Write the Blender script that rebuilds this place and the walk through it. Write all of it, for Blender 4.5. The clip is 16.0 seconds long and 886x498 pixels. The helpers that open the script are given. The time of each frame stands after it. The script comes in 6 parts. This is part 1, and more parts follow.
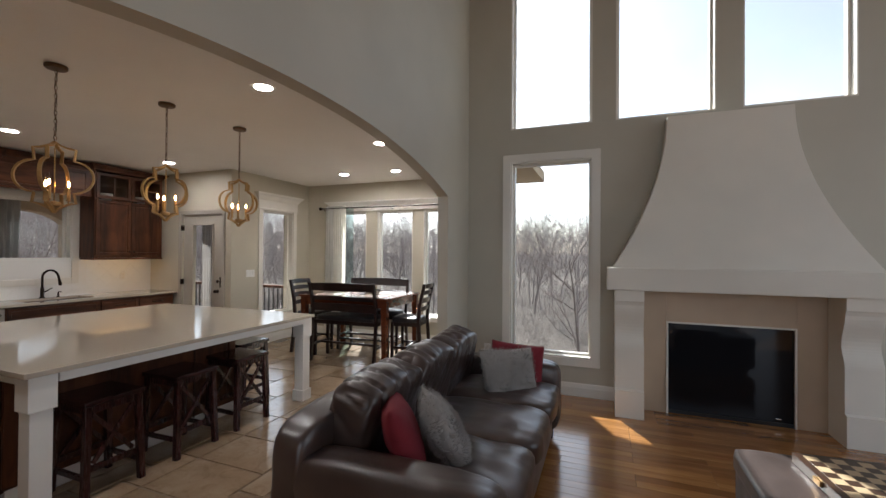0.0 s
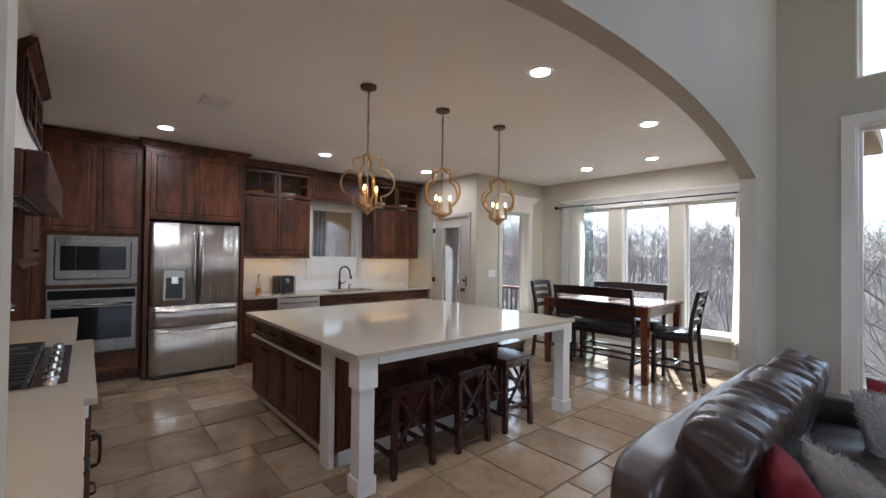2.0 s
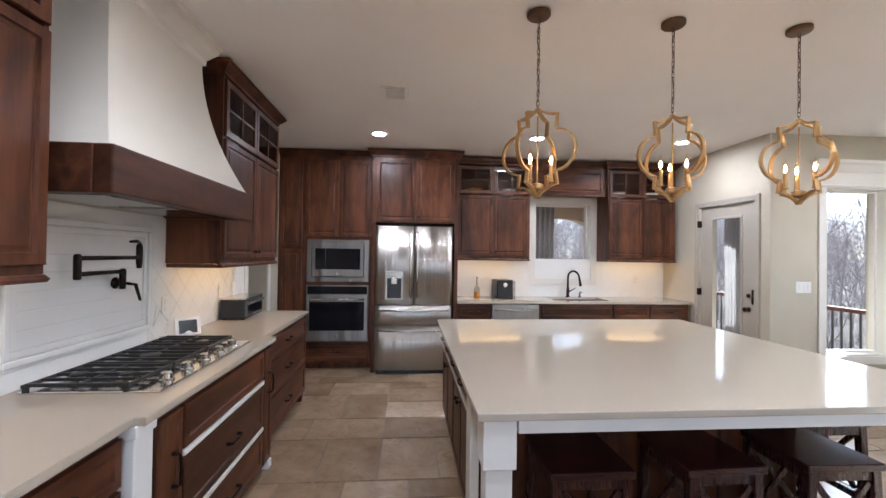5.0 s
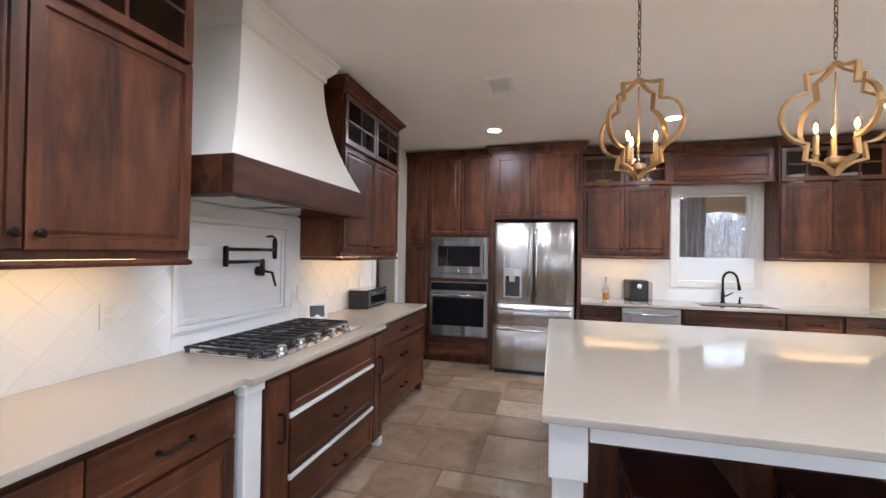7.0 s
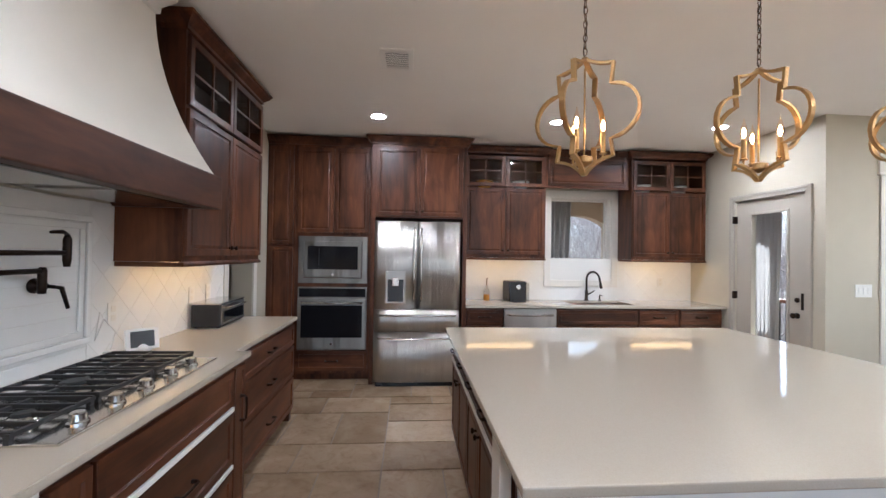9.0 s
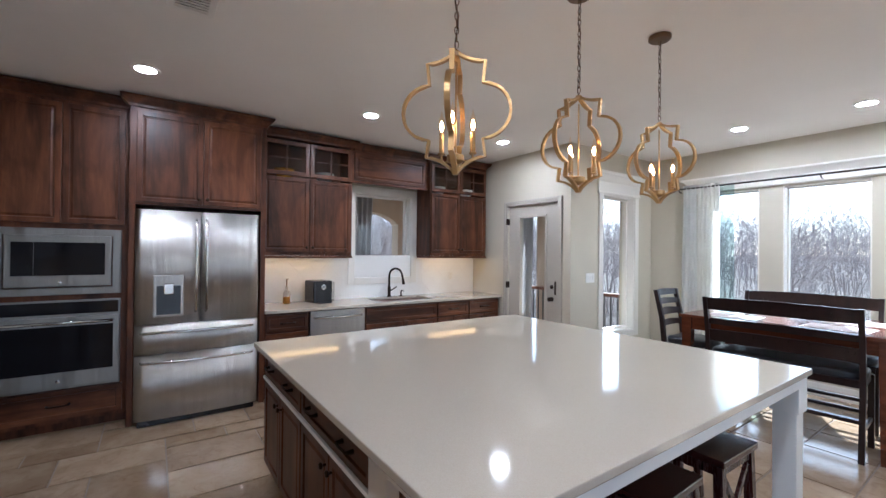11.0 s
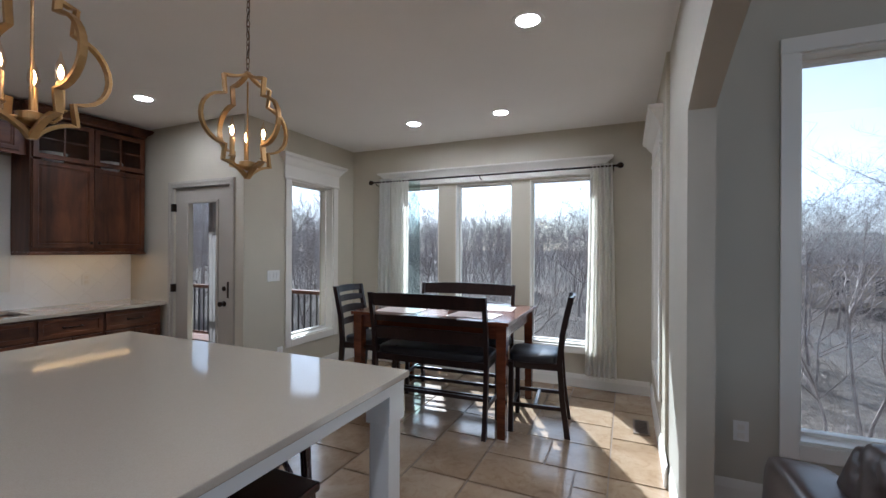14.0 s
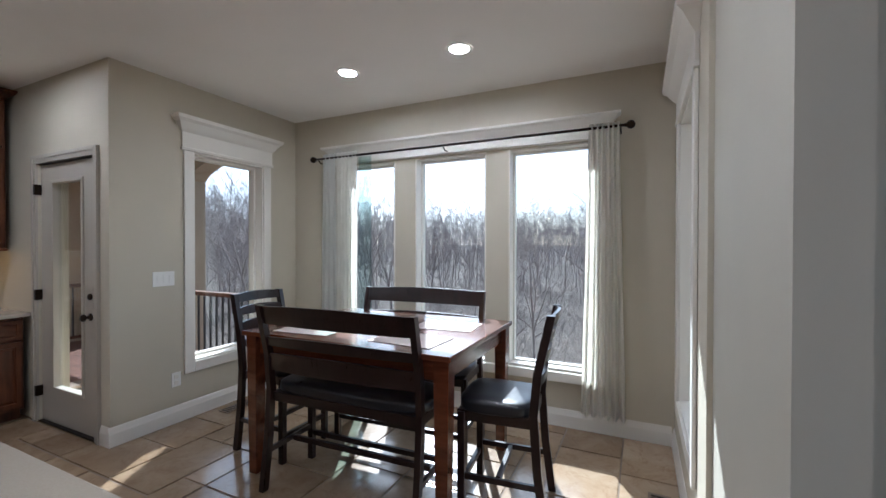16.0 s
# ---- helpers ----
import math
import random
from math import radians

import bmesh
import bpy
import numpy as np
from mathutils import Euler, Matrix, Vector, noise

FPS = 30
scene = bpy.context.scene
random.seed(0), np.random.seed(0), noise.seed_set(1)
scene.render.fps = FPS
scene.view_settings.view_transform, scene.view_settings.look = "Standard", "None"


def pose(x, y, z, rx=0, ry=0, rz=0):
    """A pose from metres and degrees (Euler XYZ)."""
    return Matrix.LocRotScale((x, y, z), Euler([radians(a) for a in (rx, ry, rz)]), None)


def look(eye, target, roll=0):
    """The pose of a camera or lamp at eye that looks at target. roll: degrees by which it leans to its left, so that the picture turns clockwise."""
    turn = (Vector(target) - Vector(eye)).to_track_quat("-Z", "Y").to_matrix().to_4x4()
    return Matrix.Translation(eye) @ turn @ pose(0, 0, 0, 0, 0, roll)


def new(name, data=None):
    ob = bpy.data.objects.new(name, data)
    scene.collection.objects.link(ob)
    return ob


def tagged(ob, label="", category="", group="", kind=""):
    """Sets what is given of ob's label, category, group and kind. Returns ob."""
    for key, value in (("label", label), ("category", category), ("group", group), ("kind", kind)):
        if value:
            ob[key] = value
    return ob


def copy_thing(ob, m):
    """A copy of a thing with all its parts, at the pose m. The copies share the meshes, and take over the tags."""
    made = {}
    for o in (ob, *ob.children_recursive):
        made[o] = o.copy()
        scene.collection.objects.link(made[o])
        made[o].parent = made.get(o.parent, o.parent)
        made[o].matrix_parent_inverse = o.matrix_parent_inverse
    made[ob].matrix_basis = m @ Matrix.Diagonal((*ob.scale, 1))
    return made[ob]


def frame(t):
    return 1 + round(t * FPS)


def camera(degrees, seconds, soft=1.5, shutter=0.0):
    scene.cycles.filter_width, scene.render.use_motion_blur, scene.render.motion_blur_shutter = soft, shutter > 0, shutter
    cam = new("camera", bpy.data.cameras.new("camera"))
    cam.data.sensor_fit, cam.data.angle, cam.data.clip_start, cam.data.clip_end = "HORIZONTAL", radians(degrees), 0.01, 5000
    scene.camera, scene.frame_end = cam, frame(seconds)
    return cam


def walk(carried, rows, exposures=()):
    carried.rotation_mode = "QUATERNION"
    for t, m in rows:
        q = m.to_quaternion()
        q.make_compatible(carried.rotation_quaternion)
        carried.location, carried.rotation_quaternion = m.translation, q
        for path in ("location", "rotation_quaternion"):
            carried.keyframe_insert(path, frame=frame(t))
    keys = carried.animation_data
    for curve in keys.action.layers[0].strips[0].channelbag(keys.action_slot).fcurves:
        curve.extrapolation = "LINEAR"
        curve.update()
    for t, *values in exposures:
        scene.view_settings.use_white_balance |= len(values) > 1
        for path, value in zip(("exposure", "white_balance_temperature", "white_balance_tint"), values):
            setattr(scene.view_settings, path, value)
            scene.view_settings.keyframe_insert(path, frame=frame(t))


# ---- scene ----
cam = camera(93.8, 16.0)
PATH = [
    (0, (0.203, 0.125, 1.519), (-0.522, 1.988, 1.536), 0.4),
    (0.5, (0.113, 0.123, 1.514), (-0.866, 1.867, 1.532), 0.5),
    (1, (-0.014, 0.124, 1.501), (-1.211, 1.726, 1.522), 0.5),
    (1.5, (-0.242, 0.111, 1.487), (-1.607, 1.573, 1.508), 0.6),
    (2, (-0.441, 0.132, 1.465), (-1.954, 1.439, 1.492), 0.7),
    (2.5, (-0.58, 0.27, 1.462), (-2.216, 1.42, 1.484), 0.6),
    (3, (-0.701, 0.441, 1.467), (-2.44, 1.428, 1.491), 0.6),
    (3.5, (-0.874, 0.578, 1.474), (-2.703, 1.388, 1.494), 0.6),
    (4, (-1.036, 0.722, 1.478), (-2.938, 1.339, 1.496), 0.5),
    (4.5, (-1.131, 0.913, 1.474), (-3.087, 1.33, 1.492), 0.4),
    (5, (-1.076, 1.086, 1.465), (-3.069, 1.252, 1.487), 0.8),
    (7.5, (-1.199, 1.395, 1.412), (-3.122, 0.846, 1.432), 0.8),
    (8.2, (-1.365, 1.239, 1.442), (-3.343, 0.946, 1.463), 0.7),
    (8.5, (-1.453, 1.159, 1.442), (-3.449, 1.024, 1.467), 0.9),
    (9, (-1.605, 1.065, 1.44), (-3.599, 1.226, 1.465), 0.9),
    (11.5, (-1.951, 0.792, 1.469), (-3.435, 2.132, 1.484), 0.6),
    (12, (-1.854, 0.831, 1.462), (-3.163, 2.344, 1.479), 0.6),
    (12.5, (-1.74, 0.989, 1.441), (-2.869, 2.639, 1.455), 0.5),
    (13, (-1.659, 1.244, 1.428), (-2.632, 2.991, 1.448), 0.5),
    (13.5, (-1.647, 1.57, 1.439), (-2.515, 3.371, 1.45), 0.5),
    (14, (-1.652, 1.906, 1.451), (-2.463, 3.734, 1.454), 0.3),
    (14.5, (-1.648, 2.254, 1.455), (-2.432, 4.094, 1.451), 0.2),
    (15, (-1.655, 2.608, 1.457), (-2.454, 4.441, 1.448), 0.1),
    (15.5, (-1.652, 2.905, 1.452), (-2.482, 4.725, 1.437), 0.2),
    (16, (-1.648, 3.151, 1.438), (-2.507, 4.957, 1.419), 0.1),
]
walk(cam, [(t, look(eye, target, roll)) for t, eye, target, roll in PATH], [(0.0, 1.48, 6000, 11), (0.8, 1.66, 5700, 9), (1.5, 1.84, 5360, 9), (2.5, 2.06, 5440, 11), (3.5, 2.2, 5520, 12), (5.0, 2.62, 5320, 11), (7.5, 2.86, 5200, 11), (9.0, 2.64, 5250, 9), (11.5, 2.24, 4950, 9), (13.0, 1.64, 5120, 11), (14.5, 1.296, 5150, 9), (16.0, 1.46, 5150, 9)])

# ---- light ----
SUN_EL, SUN_AZ = 35.0, -28.0
world = bpy.data.worlds.new("sky")
scene.world = world
world.use_nodes = True
wn = world.node_tree.nodes
sky = wn.new("ShaderNodeTexSky")
sky.sky_type = "NISHITA"
sky.sun_disc = False
sky.sun_elevation, sky.sun_rotation = radians(SUN_EL), radians(SUN_AZ)
sky.air_density, sky.dust_density, sky.ozone_density = 1.0, 1.0, 1.2
wn["Background"].inputs["Strength"].default_value = 0.10
# thin high cloud takes the colour out of most of the sky
grey = wn.new("ShaderNodeRGBToBW")
cloud = wn.new("ShaderNodeTexNoise")
cloud.inputs["Scale"].default_value, cloud.inputs["Detail"].default_value = 2.2, 6.0
veil = wn.new("ShaderNodeMapRange")
veil.inputs["From Min"].default_value, veil.inputs["From Max"].default_value = 0.38, 0.62
veil.inputs["To Min"].default_value, veil.inputs["To Max"].default_value = 0.25, 0.92
blend = wn.new("ShaderNodeMixRGB")
sky_link = world.node_tree.links.new
sky_link(wn.new("ShaderNodeTexCoord").outputs["Generated"], cloud.inputs["Vector"])
sky_link(cloud.outputs["Fac"], veil.inputs["Value"])
sky_link(sky.outputs[0], grey.inputs[0])
sky_link(veil.outputs[0], blend.inputs[0])
sky_link(sky.outputs[0], blend.inputs[1])
sky_link(grey.outputs[0], blend.inputs[2])
sky_link(blend.outputs[0], wn["Background"].inputs["Color"])

sun_data = bpy.data.lights.new("sun", "SUN")
sun_data.energy, sun_data.angle, sun_data.color = 5.0, radians(0.8), (1.0, 0.94, 0.84)
sun_to = Vector((math.sin(radians(SUN_AZ)) * math.cos(radians(SUN_EL)), math.cos(radians(SUN_AZ)) * math.cos(radians(SUN_EL)), math.sin(radians(SUN_EL))))
new("sun", sun_data).matrix_world = look(sun_to * 30, (0, 0, 0))



# fill lamps for daylight of assumed unseen windows, in the walls behind the walker
ASSUMED_WINDOWS = [("y", -4.0, 0.0, 4.4, 0.3, 4.6), ("x", 5.2, 0.5, 4.3, 0.3, 4.6)]
for axis, at_wall, u0, u1, z0, z1 in ASSUMED_WINDOWS:
    data = bpy.data.lights.new("window_daylight", "AREA")
    data.shape, data.size, data.size_y, data.energy, data.color = "RECTANGLE", u1 - u0, z1 - z0, 4.0 if axis == "y" else 8.5, (0.95, 0.97, 1.0)
    mid = (u0 + u1) / 2, (z0 + z1) / 2
    eye = (mid[0], at_wall - 0.1, mid[1]) if axis == "y" else (at_wall + 0.1, mid[0], mid[1])
    new("window_daylight", data).matrix_world = look(eye, (eye[0], 9, eye[2]) if axis == "y" else (-9, eye[1], eye[2]))

# ---- materials ----
class Nodes:
    """A material's node tree with short ways to add nodes."""

    def __init__(self, name):
        self.mat = bpy.data.materials.new(name)
        self.mat.use_nodes = True
        self.tree = self.mat.node_tree
        self.bsdf = self.tree.nodes["Principled BSDF"]

    def add(self, kind, **values):
        node = self.tree.nodes.new(kind)
        for key, value in values.items():
            node.inputs[key].default_value = value
        return node

    def link(self, a, b):
        self.tree.links.new(a, b)

    def coords(self, scale=(1, 1, 1), space="Object"):
        tex = self.add("ShaderNodeTexCoord")
        mapping = self.add("ShaderNodeMapping", Scale=scale)
        self.link(tex.outputs[space], mapping.inputs["Vector"])
        return mapping.outputs[0]

    def ramp(self, fac, stops):
        node = self.add("ShaderNodeValToRGB")
        el = node.color_ramp.elements
        while len(el) < len(stops):
            el.new(0.5)
        for e, (at, col) in zip(el, stops):
            e.position, e.color = at, (*col, 1)
        self.link(fac, node.inputs[0])
        return node.outputs[0]

    def noise(self, vec, scale, detail=4, rough=0.55, distort=0.0):
        node = self.add("ShaderNodeTexNoise", Scale=scale, Detail=detail, Roughness=rough, Distortion=distort)
        self.link(vec, node.inputs["Vector"])
        return node.outputs["Fac"]

    def mix(self, fac, a, b, mode="MIX"):
        node = self.tree.nodes.new("ShaderNodeMix")
        node.data_type, node.blend_type = "RGBA", mode
        for value, key in ((fac, 0), (a, 6), (b, 7)):
            if isinstance(value, (int, float)):
                node.inputs[key].default_value = value
            elif isinstance(value, tuple):
                node.inputs[key].default_value = (*value, 1)
            else:
                self.link(value, node.inputs[key])
        return node.outputs[2]

    def bump(self, height, strength, distance):
        node = self.add("ShaderNodeBump", Strength=strength, Distance=distance)
        self.link(height, node.inputs["Height"])
        self.link(node.outputs[0], self.bsdf.inputs["Normal"])

    def span(self, fac, lo, hi):
        node = self.add("ShaderNodeMapRange")
        node.inputs["To Min"].default_value, node.inputs["To Max"].default_value = lo, hi
        self.link(fac, node.inputs["Value"])
        return node.outputs[0]


def shade(c, k):
    return tuple(min(1.0, v * k) for v in c)


def painted(name, colour, rough=0.6, vary=0.05, grain=90.0, relief=0.12, space="Object"):
    """Paint, plaster or plain coated surfaces: a roller's grain and slight unevenness of tone."""
    n = Nodes(name)
    vec = n.coords(space=space)
    big = n.noise(vec, 1.3, 3)
    n.link(n.ramp(big, [(0.3, shade(colour, 1 - vary)), (0.7, shade(colour, 1 + vary))]), n.bsdf.inputs["Base Color"])
    n.link(n.span(n.noise(vec, 4.0), rough - 0.06, rough + 0.06), n.bsdf.inputs["Roughness"])
    if relief:
        n.bump(n.noise(vec, grain, 3), relief, 0.002)
    return n.mat


def wooden(name, dark, light, rough=0.35, along="Z", grain=9.0, per_object=0.25, knots=True, coat=0.0):
    n = Nodes(name)
    scale = {"X": (0.12, 1, 1), "Y": (1, 0.12, 1), "Z": (1, 1, 0.12)}[along]
    vec = n.coords(scale)
    info = n.add("ShaderNodeObjectInfo")
    shift = n.add("ShaderNodeVectorMath")
    shift.operation = "ADD"
    many = n.add("ShaderNodeVectorMath")
    many.operation = "SCALE"
    many.inputs["Scale"].default_value = 17.0
    n.link(info.outputs["Random"], many.inputs[0])
    n.link(vec, shift.inputs[0])
    n.link(many.outputs[0], shift.inputs[1])
    vec = shift.outputs[0]
    fine = n.noise(vec, grain * 9, 5, 0.6)
    wide = n.noise(vec, grain, 4, 0.6, 1.2)
    both = n.mix(0.22, wide, fine)
    col = n.ramp(both, [(0.32, dark), (0.5, tuple((a + b) / 2 for a, b in zip(dark, light))), (0.7, light)])
    if knots:
        blot = n.ramp(n.noise(n.coords((1, 1, 0.45) if along == "Z" else (0.45, 1, 1)), 4.2, 4, 0.6, 0.8), [(0.36, (0.38, 0.33, 0.31)), (0.60, (1.0, 1.0, 1.0))])
        col = n.mix(0.75, col, blot, "MULTIPLY")
        spots = n.add("ShaderNodeTexVoronoi", Scale=3.4)
        n.link(vec, spots.inputs["Vector"])
        knot = n.ramp(spots.outputs["Distance"], [(0.03, (0.25, 0.2, 0.18)), (0.10, (1.0, 1.0, 1.0))])
        col = n.mix(0.8, col, knot, "MULTIPLY")
    tone = n.ramp(info.outputs["Random"], [(0.0, (1 - per_object,) * 3), (1.0, (1.0, 1.0, 1.0))])
    n.link(n.mix(1.0, col, tone, "MULTIPLY"), n.bsdf.inputs["Base Color"])
    n.link(n.span(fine, rough - 0.06, rough + 0.1), n.bsdf.inputs["Roughness"])
    n.bsdf.inputs["Coat Weight"].default_value = coat
    n.bsdf.inputs["Specular IOR Level"].default_value = 0.3
    n.bsdf.inputs["Coat Roughness"].default_value = 0.15
    n.bump(fine, 0.12, 0.001)
    return n.mat


def metal(name, colour, rough=0.3, brushed=None):
    n = Nodes(name)
    n.bsdf.inputs["Metallic"].default_value = 1.0
    vec = n.coords(brushed or (1, 1, 1))
    grain = n.noise(vec, 60.0, 4)
    n.link(n.ramp(grain, [(0.3, shade(colour, 0.9)), (0.7, shade(colour, 1.06))]), n.bsdf.inputs["Base Color"])
    n.link(n.span(grain, rough - 0.07, rough + 0.07), n.bsdf.inputs["Roughness"])
    if brushed:
        # brushed across, so that highlights run up and down
        n.bsdf.inputs["Anisotropic"].default_value = 0.75
        n.bsdf.inputs["Anisotropic Rotation"].default_value = 0.25
        n.bump(n.mix(0.96, grain, n.noise(n.coords((1.0, 1.0, 0.06)), 8.0, 2, 0.4)), 0.5, 0.05)
    return n.mat


def leather(name, colour, rough=0.32):
    n = Nodes(name)
    vec = n.coords()
    patch = n.noise(vec, 3.0, 4)
    n.link(n.ramp(patch, [(0.3, shade(colour, 0.7)), (0.7, shade(colour, 1.35))]), n.bsdf.inputs["Base Color"])
    n.link(n.span(n.noise(vec, 9.0), rough - 0.08, rough + 0.14), n.bsdf.inputs["Roughness"])
    cells = n.add("ShaderNodeTexVoronoi", Scale=220.0)
    n.link(vec, cells.inputs["Vector"])
    creases = n.noise(n.coords((1, 2.2, 1)), 7.0, 5, 0.6, 0.8)
    n.bump(n.mix(0.75, cells.outputs["Distance"], creases), 0.16, 0.006)
    return n.mat


def cloth(name, colour, rough=0.85, weave=500.0, sheer=0.0):
    n = Nodes(name)
    vec = n.coords()
    n.link(n.ramp(n.noise(vec, 5.0), [(0.3, shade(colour, 0.88)), (0.7, shade(colour, 1.08))]), n.bsdf.inputs["Base Color"])
    n.bsdf.inputs["Roughness"].default_value = rough
    n.bump(n.noise(vec, weave, 2), 0.2, 0.002)
    if sheer:
        soft = n.add("ShaderNodeBsdfTranslucent", Color=(*colour, 1))
        both = n.add("ShaderNodeMixShader", Fac=sheer)
        out = n.tree.nodes["Material Output"]
        n.link(n.bsdf.outputs[0], both.inputs[1])
        n.link(soft.outputs[0], both.inputs[2])
        n.link(both.outputs[0], out.inputs[0])
    return n.mat


def glass(name, tint=(1, 1, 1), gloss=1.0):
    n = Nodes(name)
    clear = n.add("ShaderNodeBsdfTransparent", Color=(*tint, 1))
    shine = n.add("ShaderNodeBsdfGlossy", Roughness=0.02)
    facing = n.add("ShaderNodeLayerWeight", Blend=0.5)
    steep = n.add("ShaderNodeMath")
    steep.operation = "POWER"
    steep.inputs[1].default_value = 5.0
    n.link(facing.outputs["Facing"], steep.inputs[0])
    part_of = n.add("ShaderNodeMath")
    part_of.operation = "MULTIPLY_ADD"
    part_of.inputs[1].default_value, part_of.inputs[2].default_value = 0.9 * gloss, 0.035 * gloss
    n.link(steep.outputs[0], part_of.inputs[0])
    both = n.add("ShaderNodeMixShader")
    n.link(part_of.outputs[0], both.inputs[0])
    n.link(clear.outputs[0], both.inputs[1])
    n.link(shine.outputs[0], both.inputs[2])
    n.link(both.outputs[0], n.tree.nodes["Material Output"].inputs[0])
    return n.mat


def glow(name, colour, strength):
    n = Nodes(name)
    n.bsdf.inputs["Base Color"].default_value = (*colour, 1)
    n.bsdf.inputs["Emission Color"].default_value = (*colour, 1)
    n.bsdf.inputs["Emission Strength"].default_value = strength
    return n.mat


def travertine(name):
    n = Nodes(name)
    vec = n.coords()
    info = n.add("ShaderNodeObjectInfo")
    shift = n.add("ShaderNodeVectorMath")
    shift.operation = "MULTIPLY_ADD"
    shift.inputs[1].default_value = (1, 1, 1)
    many = n.add("ShaderNodeVectorMath")
    many.operation = "SCALE"
    many.inputs["Scale"].default_value = 23.0
    n.link(info.outputs["Random"], many.inputs[0])
    n.link(vec, shift.inputs[0])
    n.link(many.outputs[0], shift.inputs[2])
    v = shift.outputs[0]
    cloud = n.noise(v, 3.5, 5, 0.6, 0.6)
    col = n.ramp(cloud, [(0.25, (0.29, 0.20, 0.122)), (0.5, (0.365, 0.265, 0.172)), (0.75, (0.44, 0.345, 0.24))])
    vein = n.ramp(n.noise(v, 7.0, 6, 0.7, 2.0), [(0.30, (0.62, 0.5, 0.38)), (0.50, (1.0, 1.0, 1.0))])
    col = n.mix(0.5, col, vein, "MULTIPLY")
    tone = n.ramp(info.outputs["Random"], [(0.0, (0.70, 0.66, 0.62)), (1.0, (1.05, 1.05, 1.05))])
    n.link(n.mix(1.0, col, tone, "MULTIPLY"), n.bsdf.inputs["Base Color"])
    pits = n.ramp(n.noise(v, 38.0, 3), [(0.30, (0, 0, 0)), (0.36, (1, 1, 1))])
    n.link(n.span(cloud, 0.13, 0.20), n.bsdf.inputs["Roughness"])
    n.bsdf.inputs["Specular IOR Level"].default_value = 0.9
    n.bump(n.mix(0.7, pits, n.noise(v, 5.0, 3)), 0.04, 0.003)
    return n.mat


def quartz(name):
    n = Nodes(name)
    vec = n.coords()
    fine = n.noise(vec, 260.0, 2)
    n.link(n.ramp(fine, [(0.3, (0.445, 0.39, 0.315)), (0.5, (0.465, 0.41, 0.335)), (0.75, (0.485, 0.43, 0.355))]), n.bsdf.inputs["Base Color"])
    n.link(n.span(n.noise(vec, 6.0), 0.06, 0.10), n.bsdf.inputs["Roughness"])
    return n.mat


def bark(name, dark, light):
    n = Nodes(name)
    info = n.add("ShaderNodeObjectInfo")
    g = n.noise(n.coords((1, 1, 0.3)), 6.0, 4)
    col = n.ramp(g, [(0.3, dark), (0.7, light)])
    tone = n.ramp(info.outputs["Random"], [(0.0, (0.6, 0.56, 0.56)), (1.0, (1.0, 1.0, 1.0))])
    n.link(n.mix(1.0, col, tone, "MULTIPLY"), n.bsdf.inputs["Base Color"])
    n.bsdf.inputs["Roughness"].default_value = 0.9
    return n.mat


def ground_cover(name):
    n = Nodes(name)
    vec = n.coords()
    a = n.noise(vec, 0.12, 5)
    b = n.noise(vec, 3.0, 6, 0.7)
    col = n.ramp(n.mix(0.5, a, b), [(0.3, (0.055, 0.043, 0.035)), (0.5, (0.10, 0.08, 0.064)), (0.7, (0.16, 0.13, 0.105))])
    n.link(col, n.bsdf.inputs["Base Color"])
    n.bsdf.inputs["Roughness"].default_value = 0.95
    n.bump(b, 0.8, 0.3)
    return n.mat


WALL = painted("wall_paint", (0.53, 0.485, 0.385))
LIVING_WALL = painted("living_wall_paint", (0.49, 0.46, 0.385))
CEIL = painted("ceiling_paint", (0.84, 0.82, 0.79), 0.8, 0.02)
TRIM = painted("trim_paint", (0.76, 0.73, 0.67), 0.35, 0.02, 40, 0.04)
DOOR_PAINT = painted("door_paint", (0.44, 0.405, 0.345), 0.4, 0.02, 40, 0.04)
WHITE = painted("cabinet_white", (0.80, 0.79, 0.76), 0.35, 0.02, 40, 0.04)
PLASTER = painted("plaster", (0.75, 0.71, 0.63), 0.75, 0.05, 25, 0.3)
SPLASH = painted("glazed_tile", (0.86, 0.86, 0.84), 0.16, 0.02, 6, 0.08)
GROUT = painted("grout", (0.20, 0.15, 0.11), 0.9, 0.15, 150, 0.3)
CHERRY = wooden("cherry_wood", (0.030, 0.010, 0.005), (0.200, 0.070, 0.029), 0.40, grain=5.0, coat=0.02)
CHERRY_H = wooden("cherry_wood_flat", (0.030, 0.010, 0.005), (0.200, 0.070, 0.029), 0.40, "X", grain=5.0, coat=0.02)
BEAM = wooden("hood_beam_wood", (0.045, 0.015, 0.007), (0.165, 0.062, 0.028), 0.45, "X", 6.0)
ESPRESSO = wooden("espresso_wood", (0.008, 0.004, 0.004), (0.024, 0.010, 0.008), 0.28, knots=False, coat=0.3)
STOOL_WOOD = wooden("stool_wood", (0.020, 0.006, 0.006), (0.060, 0.018, 0.016), 0.25, knots=False, coat=0.4)
STOOL_SEAT = wooden("stool_seat_wood", (0.020, 0.006, 0.006), (0.060, 0.018, 0.016), 0.22, "Y", knots=False, coat=0.4)
TABLE_WOOD = wooden("table_wood", (0.065, 0.017, 0.008), (0.185, 0.055, 0.023), 0.20, "X", knots=False, coat=0.5)
OAK = wooden("oak_board", (0.36, 0.15, 0.042), (0.62, 0.31, 0.105), 0.16, "X", 7.0, 0.35, knots=False, coat=1.0)
DECKWOOD = wooden("deck_wood", (0.13, 0.05, 0.03), (0.26, 0.12, 0.07), 0.7, "X")
